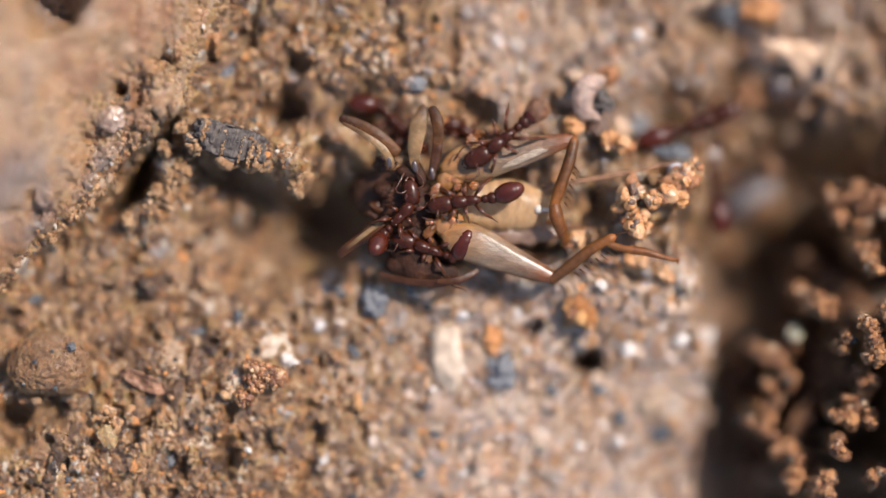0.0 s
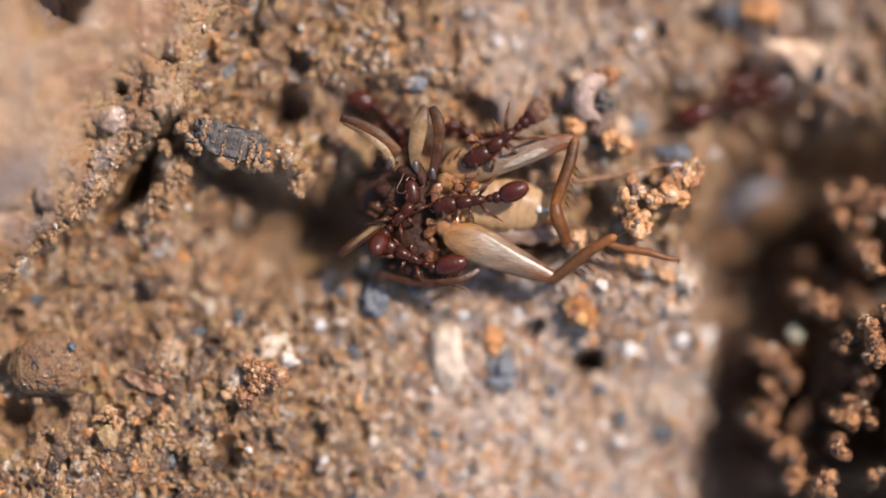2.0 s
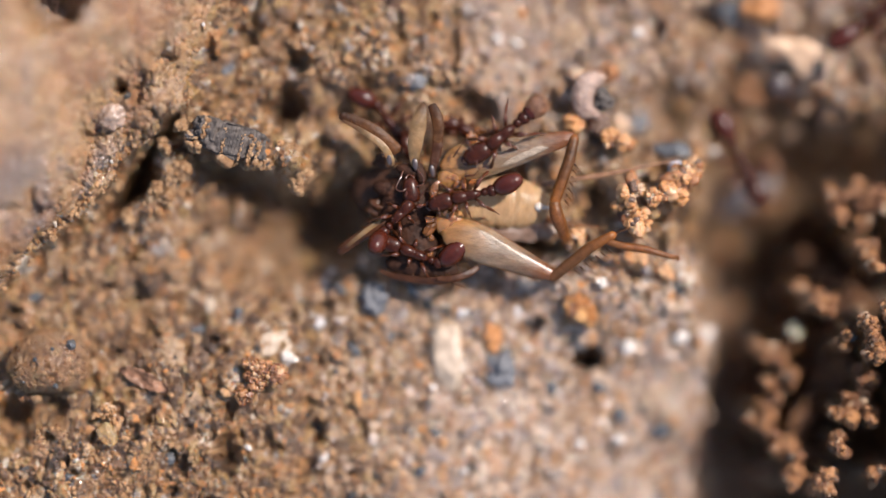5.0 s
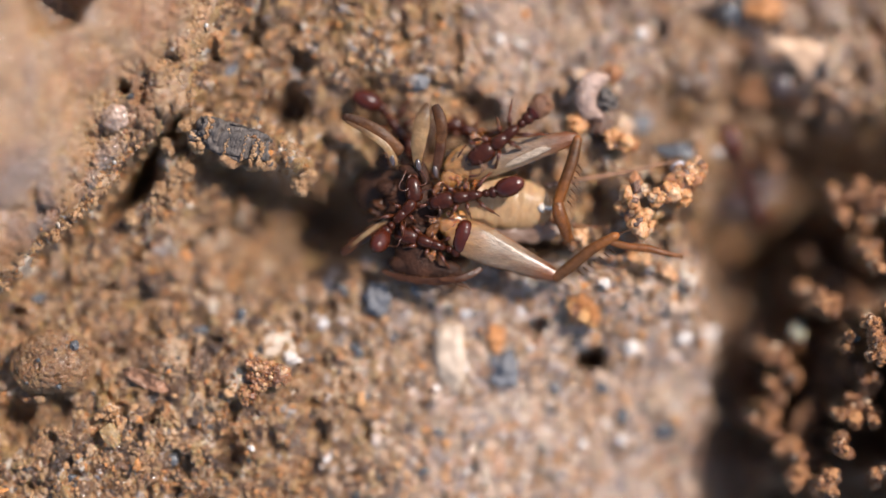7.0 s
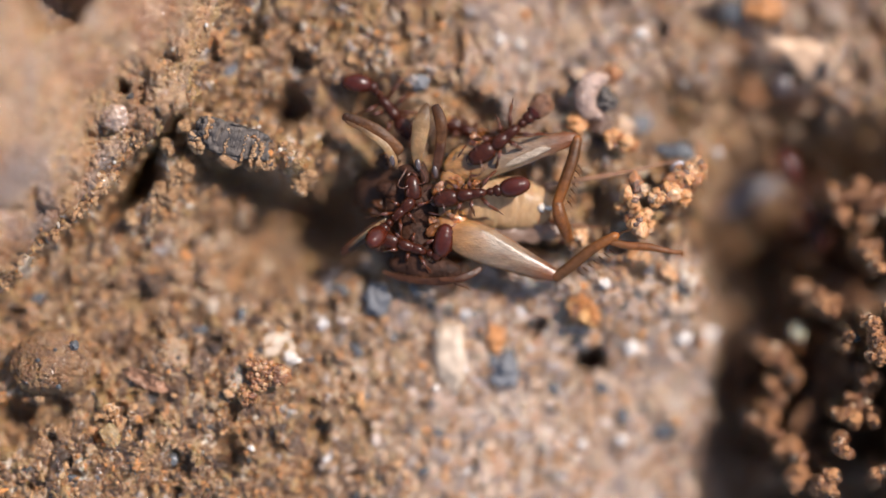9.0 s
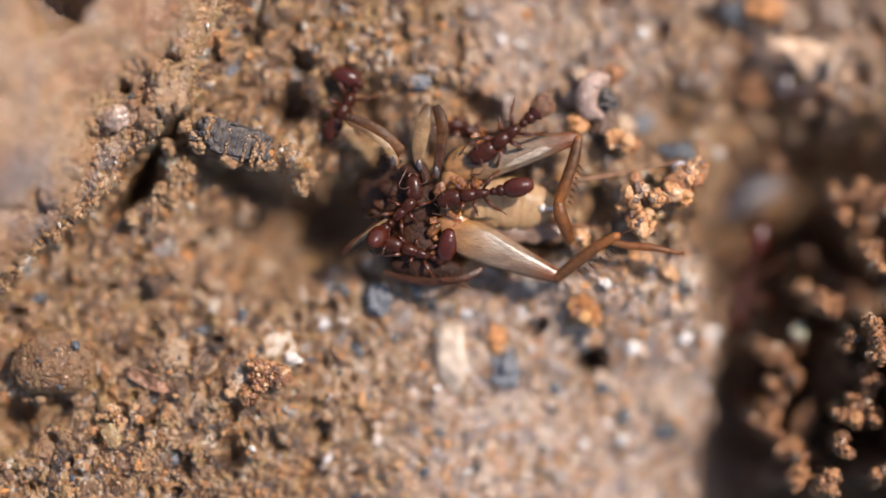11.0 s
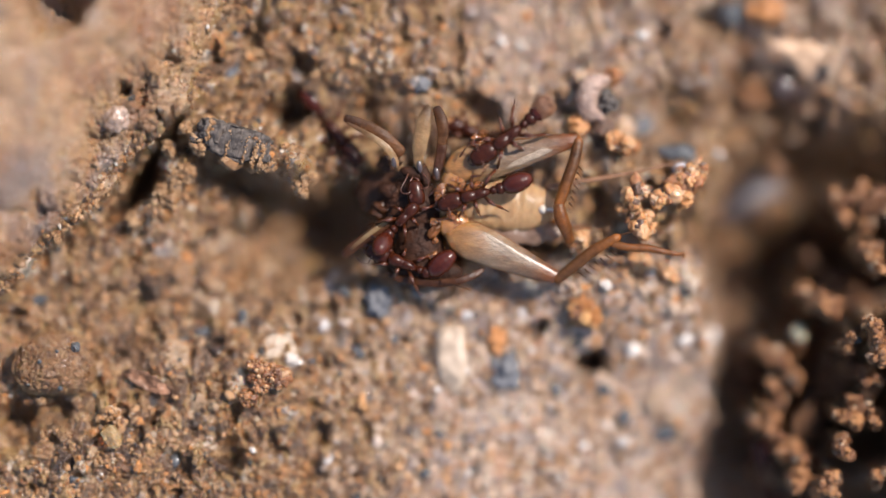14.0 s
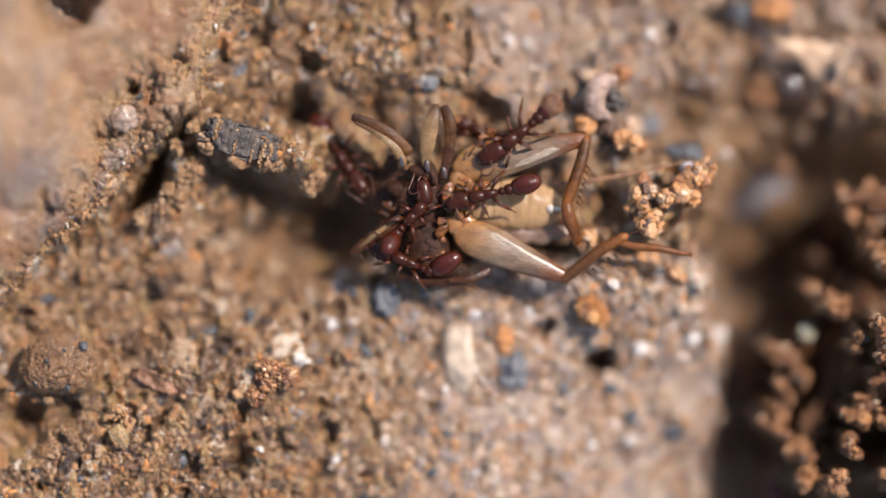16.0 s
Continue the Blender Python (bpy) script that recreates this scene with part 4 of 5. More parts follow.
# ---- the cricket ----
def build_cricket():
    base = at(800, 380, -1.2)
    cricket = empty("dead_cricket", base)
    tagged(cricket, "dead cream-and-brown cricket lying on its back, legs folded", "cricket")

    def W(u, v, z):
        return at(u, v, z) - base

    belly, a, b = Geo(), W(752, 350, -0.72), W(978, 371, -0.85)
    wide = [max(0.02, (1 - abs(2 * i / 64 - 1) ** 3.2) ** 0.55 * (0.98 - 0.10 * i / 64) * (1 - 0.05 * math.cos(i * math.pi / 9) ** 10)) for i in range(65)]
    belly.loft([a.lerp(b, i / 64) for i in range(65)], [0.92 * w for w in wide], [0.52 * w for w in wide], 28)
    belly.v = [p + Vector((0, 0, 0.07 * noise.noise(p * 1.7) + 0.03 * noise.noise(p * 4.5))) for p in belly.v]
    part("abdomen", belly, HUSK, cricket, "cream segmented abdomen")
    part("hind_wing", Geo().egg(W(820, 398, -1.0), W(1005, 398, -1.1), 0.36, 0.16, 12, 16), WING, cricket, "pinkish folded wing")
    part("abdomen_tip", Geo().limb([W(950, 371, -0.5), W(956, 371, -0.48), W(958, 371, -0.48), W(968, 372, -0.5), W(984, 372, -0.55)], [0.13, 0.15, 0.07, 0.06, 0.075], 12), WHITESKIN, cricket, "silvery abdomen tip")
    part("thorax", Geo().egg(W(775, 375, -0.75), W(670, 360, -0.8), 1.0, 0.6, 14, 18, 0.1, (0.4, 0.7)), BLACK, cricket, "black thorax")
    part("pronotum", Geo().egg(W(728, 385, -0.6), W(742, 508, -0.75), 0.8, 0.5, 14, 18, 0.0, (0.3, 0.6)), BLACK, cricket, "black shield behind the head")
    part("wing_case", Geo().egg(W(682, 468, -0.62), W(812, 484, -0.6), 0.42, 0.3, 16, 18, 0.0, (0.3, 0.6)), BLACK, cricket, "dark folded wing case")
    part("head", Geo().egg(W(725, 335, -1.0), W(622, 350, -1.75), 0.85, 0.55, 14, 18, 0.0, (0.35, 0.6)), HEADBROWN, cricket, "dark brown head")
    for a, b, r in (((700, 300, -0.3), (750, 315, -0.2), 0.22), ((735, 285, -0.3), (748, 330, -0.15), 0.2), ((660, 330, -0.6), (700, 345, -0.4), 0.28)):
        part("mouthpart", Geo().egg(W(*a), W(*b), r, r * 0.8, 10, 12, 0.2, (0.4,)), BLACK, cricket)
    part("coxa", Geo().egg(W(775, 330, -0.25), W(830, 300, -0.2), 0.42, 0.3, 16, 20), HONEY, cricket, "honey-coloured glossy base of the hind leg")
    part("coxa", Geo().egg(W(770, 410, -0.3), W(820, 385, -0.3), 0.42, 0.3, 16, 20), HONEY, cricket, "honey-coloured glossy base of the hind leg")

    def femur(a, b, thick, name="hind_femur", mat=FEMUR):
        a, b = W(*a), W(*b)
        way = [i / 36 for i in range(37)]
        pts = [a.lerp(b, s) for s in way]
        k = np.interp(way, (0, 0.03, 0.08, 0.15, 0.25, 0.36, 0.5, 0.64, 0.78, 0.9, 0.97, 1.0), (0.1, 0.5, 0.76, 0.93, 1.0, 0.97, 0.84, 0.70, 0.56, 0.42, 0.35, 0.18))
        k = [float(np.mean(k[max(0, i - 1):i + 2])) for i in range(37)]
        return part(name, Geo().loft(pts, [thick * q for q in k], [thick * q * 0.62 for q in k], 56, (0, 0, 1), -7), mat, cricket, "pale tapering hind femur")

    for u, v, w in ((690, 290, 0.0), (736, 300, 0.05), (766, 312, -0.05)):
        part("joint", Geo().egg(W(u - 3, v - 16, w), W(u + 1, v + 8, w - 0.1), 0.105, 0.1, 10, 14), BEAD, cricket, "dark glassy leg joint")
    f1 = femur((780, 302, -0.15), (1018, 246, -0.1), 0.64)
    part("ridge", Geo().limb([W(860, 277, 0.16), W(930, 262, 0.08), W(1000, 247, -0.02)], [0.008, 0.016, 0.01], 6), FEMUR, f1)
    # painted highlight: a pale ribbon laid where the upper femur gleams
    stripe = Geo().limb([W(866, 299, 0.06), W(905, 287, 0.12), W(945, 271, 0.10), W(985, 256, 0.02)], [0.035, 0.055, 0.05, 0.02], 20, 2.8, steps=8)
    stripe.v = [p + Vector((0, 0, 0.012 * noise.noise(p * 9))) for p in stripe.v]
    part("inner_face", stripe, HIGHLIGHT, f1)
    part("rim", Geo().limb([W(880, 311, -0.1), W(930, 292, -0.05), W(975, 272, -0.05), W(1012, 252, -0.05)], [0.012, 0.022, 0.024, 0.018], 8), CLEAR, f1)
    part("rim", Geo().limb([W(812, 268, -0.05), W(870, 251, 0.0), W(940, 244, 0.0), W(1005, 240, -0.05)], [0.02, 0.022, 0.022, 0.02], 8), AMBER, f1)
    f2 = femur((782, 408, -0.2), (985, 495, -0.25), 0.62)
    # the lower femur's gleam, likewise a pale ribbon
    stripe = Geo().limb([W(828, 408, 0.02), W(858, 423, 0.05), W(896, 445, 0.02), W(944, 473, -0.08)], [0.03, 0.055, 0.05, 0.02], 20, 2.6, steps=8)
    stripe.v = [p + Vector((0, 0, 0.012 * noise.noise(p * 9))) for p in stripe.v]
    part("inner_face", stripe, HIGHLIGHT, f2)
    part("rim", Geo().limb([W(832, 391, -0.2), W(856, 403, -0.2), W(895, 426, -0.2), W(947, 459, -0.22), W(974, 476, -0.24)], [0.012, 0.022, 0.026, 0.026, 0.02], 8), AMBER, f2)
    part("rim", Geo().limb([W(806, 450, -0.2), W(831, 464, -0.2), W(873, 477, -0.22), W(932, 493, -0.23), W(963, 500, -0.25)], [0.015, 0.024, 0.026, 0.028, 0.02], 8), AMBER, f2)
    for o in (f1, f2):
        for c in o.children:
            tagged(c, {"ridge": "raised ridge along the femur", "inner_face": "pale strip standing in for a highlight along the femur", "rim": "thin translucent rim of the femur"}[c.name.split(".")[0]])
    for o, a, b in ((f1, W(880, 305, -0.1), W(1010, 254, -0.08)), (f1, W(830, 262, -0.1), W(1000, 238, -0.08)), (f2, W(850, 410, -0.2), W(975, 480, -0.24)), (f2, W(830, 455, -0.2), W(960, 497, -0.24))):
        rng, hairs = random.Random(60), Geo()
        for i in range(24):
            p = a.lerp(b, (i + rng.random()) / 24)
            hairs.limb([p, p + Vector((0.09, rng.uniform(-0.06, 0.06), 0.05))], [0.012, 0.004], 4, steps=1)
        part("bristles", hairs, AMBER, o)

    def spines(geo, a, b, way, count):
        a, b, way = Vector(a), Vector(b), Vector(way)
        for i in range(count):
            p = a.lerp(b, (i + 0.5) / count)
            geo.limb([p, p + way * 0.5 + (b - a).normalized() * 0.05, p + way + (b - a).normalized() * 0.13], [0.032, 0.022, 0.005], 5, steps=1)

    t1 = part("hind_tibia", Geo().limb([W(1016, 248, -0.05), W(1008, 285, 0.0), W(994, 325, 0.02), W(981, 362, 0.0)], [0.16, 0.19, 0.19, 0.17], 10), TIBIA, cricket, "brown spiny hind tibia")
    geo = Geo()
    spines(geo, W(1018, 290, 0.0), W(998, 365, 0.0), (0.2, -0.1, 0.05), 7)
    part("spines", geo, DARKLEG, t1)
    part("tarsus", Geo().limb([W(981, 362, 0.0), W(985, 385, -0.05), W(993, 405, -0.25), W(1001, 428, -0.45)], [0.18, 0.23, 0.21, 0.15], 12), AMBER, t1, "amber tarsus")
    t2 = part("hind_tibia", Geo().limb([W(978, 495, -0.2), W(1010, 470, -0.1), W(1045, 442, 0.0), W(1085, 420, 0.05)], [0.16, 0.19, 0.18, 0.14], 10), TIBIA, cricket, "brown spiny hind tibia")
    geo = Geo()
    spines(geo, W(1012, 486, -0.1), W(1078, 442, 0.0), (0.14, -0.24, 0.05), 7)
    spines(geo, W(1060, 428, 0.05), W(1100, 412, 0.05), (0.35, 0.08, 0.05), 2)
    part("spines", geo, DARKLEG, t2)
    joint = W(1072, 430, 0.0)
    tarsus = part("tarsus", Geo().limb([W(1066, 428, 0.0), W(1100, 440, 0.02), W(1140, 446, 0.03), W(1172, 455, 0.03), W(1192, 460, 0.03), W(1199, 459, 0.03), W(1199, 466, 0.03)], [0.10, 0.13, 0.13, 0.09, 0.07, 0.06, 0.03], 9), AMBER, t2,
                  "slender amber tarsus", origin=joint)
    def flat_leg(name, rows, mat, label, fringe=0):
        """A flattened leg through rows of (u, v, height, half width), its edge fringed with bristles."""
        geo = Geo()
        pts = [W(u, v, z) for u, v, z, _ in rows]
        geo.limb(pts, [r * 0.32 for _, _, _, r in rows], 20, 3.1, steps=6)
        rng = random.Random(fringe + 1)
        for i, p in enumerate(geo.v):
            p.z = p.z + 0.02 * noise.noise(p * 5)
        leg = part(name, geo, mat, cricket, label)
        if fringe:
            hairs = Geo()
            for i in range(len(pts) - 1):
                side = (pts[i + 1] - pts[i]).normalized().cross(Vector((0, 0, 1)))
                for k in range(fringe):
                    s = (k + rng.random()) / fringe
                    p = pts[i].lerp(pts[i + 1], s) + side * (rows[i][3] * (1 - s) + rows[i + 1][3] * s) * rng.choice((-0.95, 0.95))
                    way = (p - pts[i].lerp(pts[i + 1], s)).normalized()
                    q = p + way * 0.07 - (pts[i + 1] - pts[i]).normalized() * 0.06
                    hairs.limb([p, q], [0.009, 0.003], 4, steps=1)
            part("bristles", hairs, AMBER, leg)
        return leg

    straw, brown = "straw-coloured flattened leg", "brown translucent folded leg"
    flat_leg("front_leg", [(606, 218, 0.02, 0.04), (640, 236, 0.1, 0.08), (674, 260, 0.1, 0.12), (690, 283, 0.0, 0.12), (694, 297, -0.1, 0.07)], BLADE, straw, 4)
    flat_leg("front_leg", [(602, 209, -0.1, 0.12), (632, 220, -0.1, 0.18), (668, 241, -0.12, 0.24), (704, 272, -0.25, 0.18)], DARKLEG, brown, 4)
    flat_leg("middle_leg", [(750, 186, 0.25, 0.05), (746, 200, 0.27, 0.17), (740, 226, 0.25, 0.27), (734, 262, 0.15, 0.23), (733, 288, 0.0, 0.14), (736, 302, -0.1, 0.09)], BLADE, straw, 5)
    flat_leg("middle_leg", [(764, 190, 0.0, 0.13), (773, 212, 0.05, 0.2), (776, 238, 0.03, 0.17), (773, 256, 0.0, 0.15)], DARKLEG, brown, 5)
    flat_leg("middle_leg", [(776, 236, 0.0, 0.12), (774, 262, -0.02, 0.17), (768, 292, -0.06, 0.15), (762, 318, -0.1, 0.1)], SMOKY, "brown upper part of a folded leg", 3)
    flat_leg("front_leg", [(599, 452, -0.45, 0.12), (628, 430, -0.3, 0.17), (660, 408, -0.18, 0.2), (688, 386, -0.2, 0.13)], SMOKY, "smoky brown translucent front leg", 4)
    flat_leg("front_leg", [(612, 442, -0.3, 0.05), (645, 415, -0.15, 0.08), (678, 392, -0.1, 0.07)], BLADE, straw)
    part("front_coxa", Geo().lump(W(668, 372, -0.65), (0.36, 0.26, 0.2), random.Random(51), 0.35, 3, 1.6), SMOKY, cricket, "brown rounded base of the front leg")
    part("front_coxa", Geo().lump(W(680, 290, -0.55), (0.3, 0.22, 0.2), random.Random(52), 0.35, 3, 1.6), HEADBROWN, cricket, "brown rounded base of the front leg")
    flat_leg("middle_leg", [(672, 484, -0.55, 0.05), (700, 494, -0.45, 0.10), (740, 500, -0.3, 0.12), (778, 502, -0.2, 0.12), (802, 500, -0.15, 0.06)], SMOKY, brown, 5)
    flat_leg("middle_leg", [(772, 498, -0.1, 0.06), (800, 498, -0.05, 0.11), (826, 490, -0.1, 0.12), (846, 478, -0.2, 0.08)], SMOKY, "brown end of a folded middle leg", 4)
    part("claw", Geo().limb([W(800, 505, -0.02), W(818, 511, 0.0), W(828, 518, 0.0)], [0.05, 0.035, 0.012], 7), DARKLEG, cricket)
    # torn joint membranes and juices that glisten round the leg bases
    rng = random.Random(55)
    for u, v, z, spread, count in ((806, 312, 0.0, 13, 6), (826, 330, 0.0, 10, 6), (800, 345, -0.1, 9, 4), (772, 400, -0.1, 11, 3), (758, 425, -0.15, 8, 2), (790, 398, 0.0, 10, 3), (750, 455, -0.2, 9, 2), (846, 256, 0.05, 12, 4), (766, 345, -0.1, 8, 3)):
        for _ in range(count):
            r = rng.uniform(0.06, 0.17)
            geo = Geo().lump((0, 0, 0), (r * rng.uniform(0.8, 1.7), r, r * 0.7), rng, 0.22, 3, 1.2)
            turn = Matrix.Rotation(rng.uniform(0, 3.1), 3, "Z")
            at_p = W(u + rng.gauss(0, spread), v + rng.gauss(0, spread * 0.8), z + rng.uniform(-0.1, 0.08))
            geo.v = [turn @ p + at_p for p in geo.v]
            part("membrane_shred", geo, rng.choice((MEMBRANE, MEMBRANE, AMBER)), cricket, "glistening shred of torn membrane")
    # crumpled wing membrane below the belly
    sheet = Geo().egg(W(830, 408, -0.85), W(985, 412, -0.95), 0.42, 0.1, 26, 28)
    sheet.v = [p + Vector((0, 0.10 * noise.noise(p * 3), 0.16 * noise.noise(p * 2.4) + 0.07 * noise.noise(p * 6))) for p in sheet.v]
    part("hind_wing", sheet, WING, cricket, "crumpled pinkish wing membrane")
    part("ovipositor", Geo().limb([W(960, 330, -0.8), W(1080, 312, -0.75), W(1195, 288, -0.65)], [0.08, 0.06, 0.025], 8), HUSKFLAKE, cricket, "thin reddish ovipositor")
    part("cercus", Geo().limb([W(970, 392, -0.8), W(1010, 402, -0.85), W(1060, 406, -0.9)], [0.09, 0.06, 0.02], 8), AMBER, cricket)
    return joint, tarsus


TARSUS_JOINT, TARSUS = build_cricket()


# ---- the ants ----
def build_ant(label, size=1.0, head_turn=0.0, gaster=1.0, stance=1.0, seed=0, pale_tip=False, crouch=0.0):
    """An ant with its waist joint at the origin and its head along +x. Returns the thing and its moving parts."""
    rng = random.Random(seed)
    s = size
    ant = tagged(empty("ant", (0, 0, 0)), label, "ant", group="ants")
    moving = {"ant": ant, "legs": [], "feelers": []}
    L = 0.98 * gaster
    G = Geo().egg((0.04 * s, 0, 0), (-L * s, 0, 0.02), 0.325 * s * (0.6 + 0.4 * gaster), 0.31 * s * (0.6 + 0.4 * gaster), 24, 24, -0.08, (0.60, 0.76, 0.88))
    moving["gaster"] = part("gaster", G, ANT_GASTER, ant, "glossy red-brown gaster")
    if pale_tip:
        tip = Geo().egg((-0.02 * s, 0, 0.02), (-0.74 * s, 0, 0.05), 0.33 * s, 0.27 * s, 20, 24, 0.25, (0.4, 0.7))
        tip.v = [p + Vector((0, 0, 0.05 * noise.noise(p * 6))) + p * (0.10 * noise.noise(p * 5)) for p in tip.v]
        skin = part("gaster_tip", tip, ANT_PALE, moving["gaster"], "pale translucent crumpled gaster tip")
        grit = Geo()
        for i in range(46):
            w = rng.uniform(0.6, 5.7)
            grit.lump((-0.40 * s + 0.36 * s * math.cos(w), 0.32 * s * math.sin(w), 0.05 + rng.gauss(0, 0.05)), 0.018 * rng.uniform(0.6, 1.6), rng, 0.3, 0)
        tagged(part("grit", grit, PALECRUMB, skin, "fine pale grit stuck to the tip"), kind="stuff")
    part("postpetiole", Geo().egg((-0.07 * s, 0, 0.01), (0.27 * s, 0, 0.03), 0.19 * s, 0.17 * s, 14, 18, -0.15), ANT, ant)
    part("petiole", Geo().egg((0.20 * s, 0, 0.0), (0.46 * s, 0, 0.02), 0.135 * s, 0.17 * s, 12, 16, -0.3), ANT, ant)
    xs = (0.40, 0.43, 0.48, 0.55, 0.64, 0.74, 0.84, 0.90, 0.98, 1.08, 1.18, 1.28, 1.36, 1.42)
    ry = (0.03, 0.075, 0.10, 0.135, 0.155, 0.165, 0.168, 0.172, 0.185, 0.205, 0.212, 0.195, 0.15, 0.07)
    rise = (0, 0.01, 0.02, 0.05, 0.075, 0.08, 0.06, 0.045, 0.07, 0.085, 0.08, 0.06, 0.04, 0.03)
    thorax = part("thorax", Geo().loft([(x * s, 0, h * s) for x, h in zip(xs, rise)], [r * s for r in ry], [r * s * 1.05 for r in ry], 20), ANT, ant)
    for side in (1, -1):
        part("spine", Geo().limb([(0.60 * s, 0.08 * side * s, 0.19 * s), (0.53 * s, 0.10 * side * s, 0.25 * s)], [0.035 * s, 0.008 * s], 7, steps=2), ANT, thorax)
    neck = Vector((1.40 * s, 0, 0.03 * s))
    turn = Matrix.Rotation(radians(head_turn), 3, "Z")

    def H(x, y, z):
        return neck + turn @ Vector((x * s, y * s, z * s))

    hx = (-0.05, -0.02, 0.05, 0.16, 0.30, 0.45, 0.58, 0.67, 0.73, 0.75)
    hr = (0.10, 0.20, 0.255, 0.278, 0.278, 0.265, 0.24, 0.195, 0.13, 0.05)
    head = part("head", Geo().loft([H(x, 0, 0) for x in hx], [r * s for r in hr], [r * s * 0.76 for r in hr], 22), ANT, ant, origin=neck)
    moving["head"] = head
    for side in (1, -1):
        part("mandible", Geo().limb([H(0.62, 0.12 * side, -0.03), H(0.75, 0.12 * side, -0.05), H(0.84, 0.02 * side, -0.06)], [0.05 * s, 0.045 * s, 0.012 * s], 7), ANT_LEG, head, origin=(0, 0, 0), place=-neck)
        part("eye", Geo().lump(H(0.34, 0.27 * side, 0.07), 0.035 * s, rng, 0.05, 1), BLACK, head, "tiny black eye", origin=(0, 0, 0), place=-neck)
        root = H(0.46, 0.09 * side, 0.12)
        w = rng.uniform(-0.08, 0.08)
        path = [root, H(0.42 + w, 0.24 * side, 0.19), H(0.44 + w, 0.40 * side, 0.19), H(0.56 + w, 0.45 * side, 0.12), H(0.74, (0.40 + w) * side, 0.04), H(0.86, (0.34 + w) * side, -0.02), H(0.97, (0.29 + w) * side, -0.08)]
        feeler = part("antenna", Geo().limb(path, [0.022 * s, 0.020 * s, 0.018 * s, 0.016 * s, 0.024 * s, 0.034 * s, 0.020 * s], 9, steps=3), FEELER, ant, origin=root)
        moving["feelers"].append((feeler, root))
        for x, fwd, reach in ((1.20, 0.45, 0.78), (0.96, -0.05, 0.85), (0.66, -0.5, 0.95)):
            root = Vector((x * s, 0.12 * side * s, -0.08 * s))
            j = rng.uniform(-0.12, 0.12)
            knee = root + Vector(((fwd * 0.55 + j) * s, reach * 0.55 * side * s * stance, (0.26 - crouch) * s))
            foot = root + Vector(((fwd * 1.05 + 1.6 * j) * s, reach * 0.92 * side * s * stance, (-0.24 - crouch) * s))
            toe = foot + Vector((fwd * 0.3 * s, reach * 0.26 * side * s * stance, -0.08 * s))
            leg = part("leg", Geo().limb([root, root.lerp(knee, 0.3), root.lerp(knee, 0.65) + Vector((0, 0, 0.05 * s)), knee], [0.045 * s, 0.055 * s, 0.075 * s, 0.040 * s], 10, steps=3), ANT_LEG, ant, origin=root)
            part("tibia", Geo().limb([knee - root, (knee.lerp(foot, 0.6)) - root, foot - root], [0.032 * s, 0.056 * s, 0.034 * s], 9, steps=3), ANT_LEG, leg)
            part("tarsus", Geo().limb([foot - root, foot.lerp(toe, 0.5) - root, toe - root], [0.022 * s, 0.02 * s, 0.012 * s], 7, steps=2), FEELER, leg)
            moving["legs"].append((leg, root))
    return moving


CLIMBER = build_ant("red-brown ant with a pale gaster tip on the cricket's femur", 1.12, -8, 0.45, 0.55, 1, True)
PULLER = build_ant("red-brown ant pulling at the cricket's belly", 1.0, 4, 1.0, 0.6, 2)
BITER = build_ant("dark red-brown ant biting the cricket's chest", 1.0, 50, 0.92, 0.5, 3)
CURLER = build_ant("red-brown ant waving its gaster beside the cricket", 1.0, 0, 1.1, 0.5, 4)
COMER = build_ant("red-brown ant leaving and coming back to the cricket", 1.0, 0, 0.95, 0.9, 5)
HIDDEN = build_ant("red-brown ant half hidden behind the cricket's leg", 1.0, 10, 0.9, 0.5, 6)
RUNNER = build_ant("red-brown ant running along the gap", 1.1, 0, 1.05, 1.0, 7)
WALKER = build_ant("red-brown ant walking down into the gap", 1.1, 0, 1.05, 1.0, 8)


# ---- what moves ----
def body(ant, rows):
    """rows: seconds, plan place and height of the waist, heading, nose up, lean."""
    walk(ant["ant"], [(t, Matrix.Translation(at(u, v, z) * MM) @ pose(0, 0, 0, 0, 0, h) @ pose(0, 0, 0, lean, -up, 0)) for t, u, v, z, h, up, lean in rows])


def tail(ant, rows):
    """rows: seconds, turn to the side, droop."""
    walk(ant["gaster"], [(t, pose(0, 0, 0, 0, droop, turn)) for t, turn, droop in rows])


def fidget(parts, start, end, step, swing, seed):
    """Legs or feelers that swing about their joints between two times."""
    for k, (ob, root) in enumerate(parts):
        rng, rows, t = random.Random(seed * 31 + k), [(0, pose(*(root * MM)))], max(start, 0.1)
        rows = rows if start > 0 else []
        t = start
        i = k
        while t < end:
            rows.append((t, pose(*(root * MM), 0, 0, swing * (1 if i % 2 else -1) * rng.uniform(0.5, 1))))
            t, i = t + step, i + 1
        rows.append((end, pose(*(root * MM))))
        if end < 16:
            rows.append((16, pose(*(root * MM))))
        walk(ob, rows)


def on_ground(rows, lift=0.75, deepest=-4.4):
    out = []
    for t, u, v, h in rows:
        z = float(np.mean(large_form(np.array([u, u + 20, u - 20]), np.array([v, v + 20, v - 20])))) + lift
        z = max(z, deepest)
        out.append((t, u, v, z, h, 0, 0))
    return out


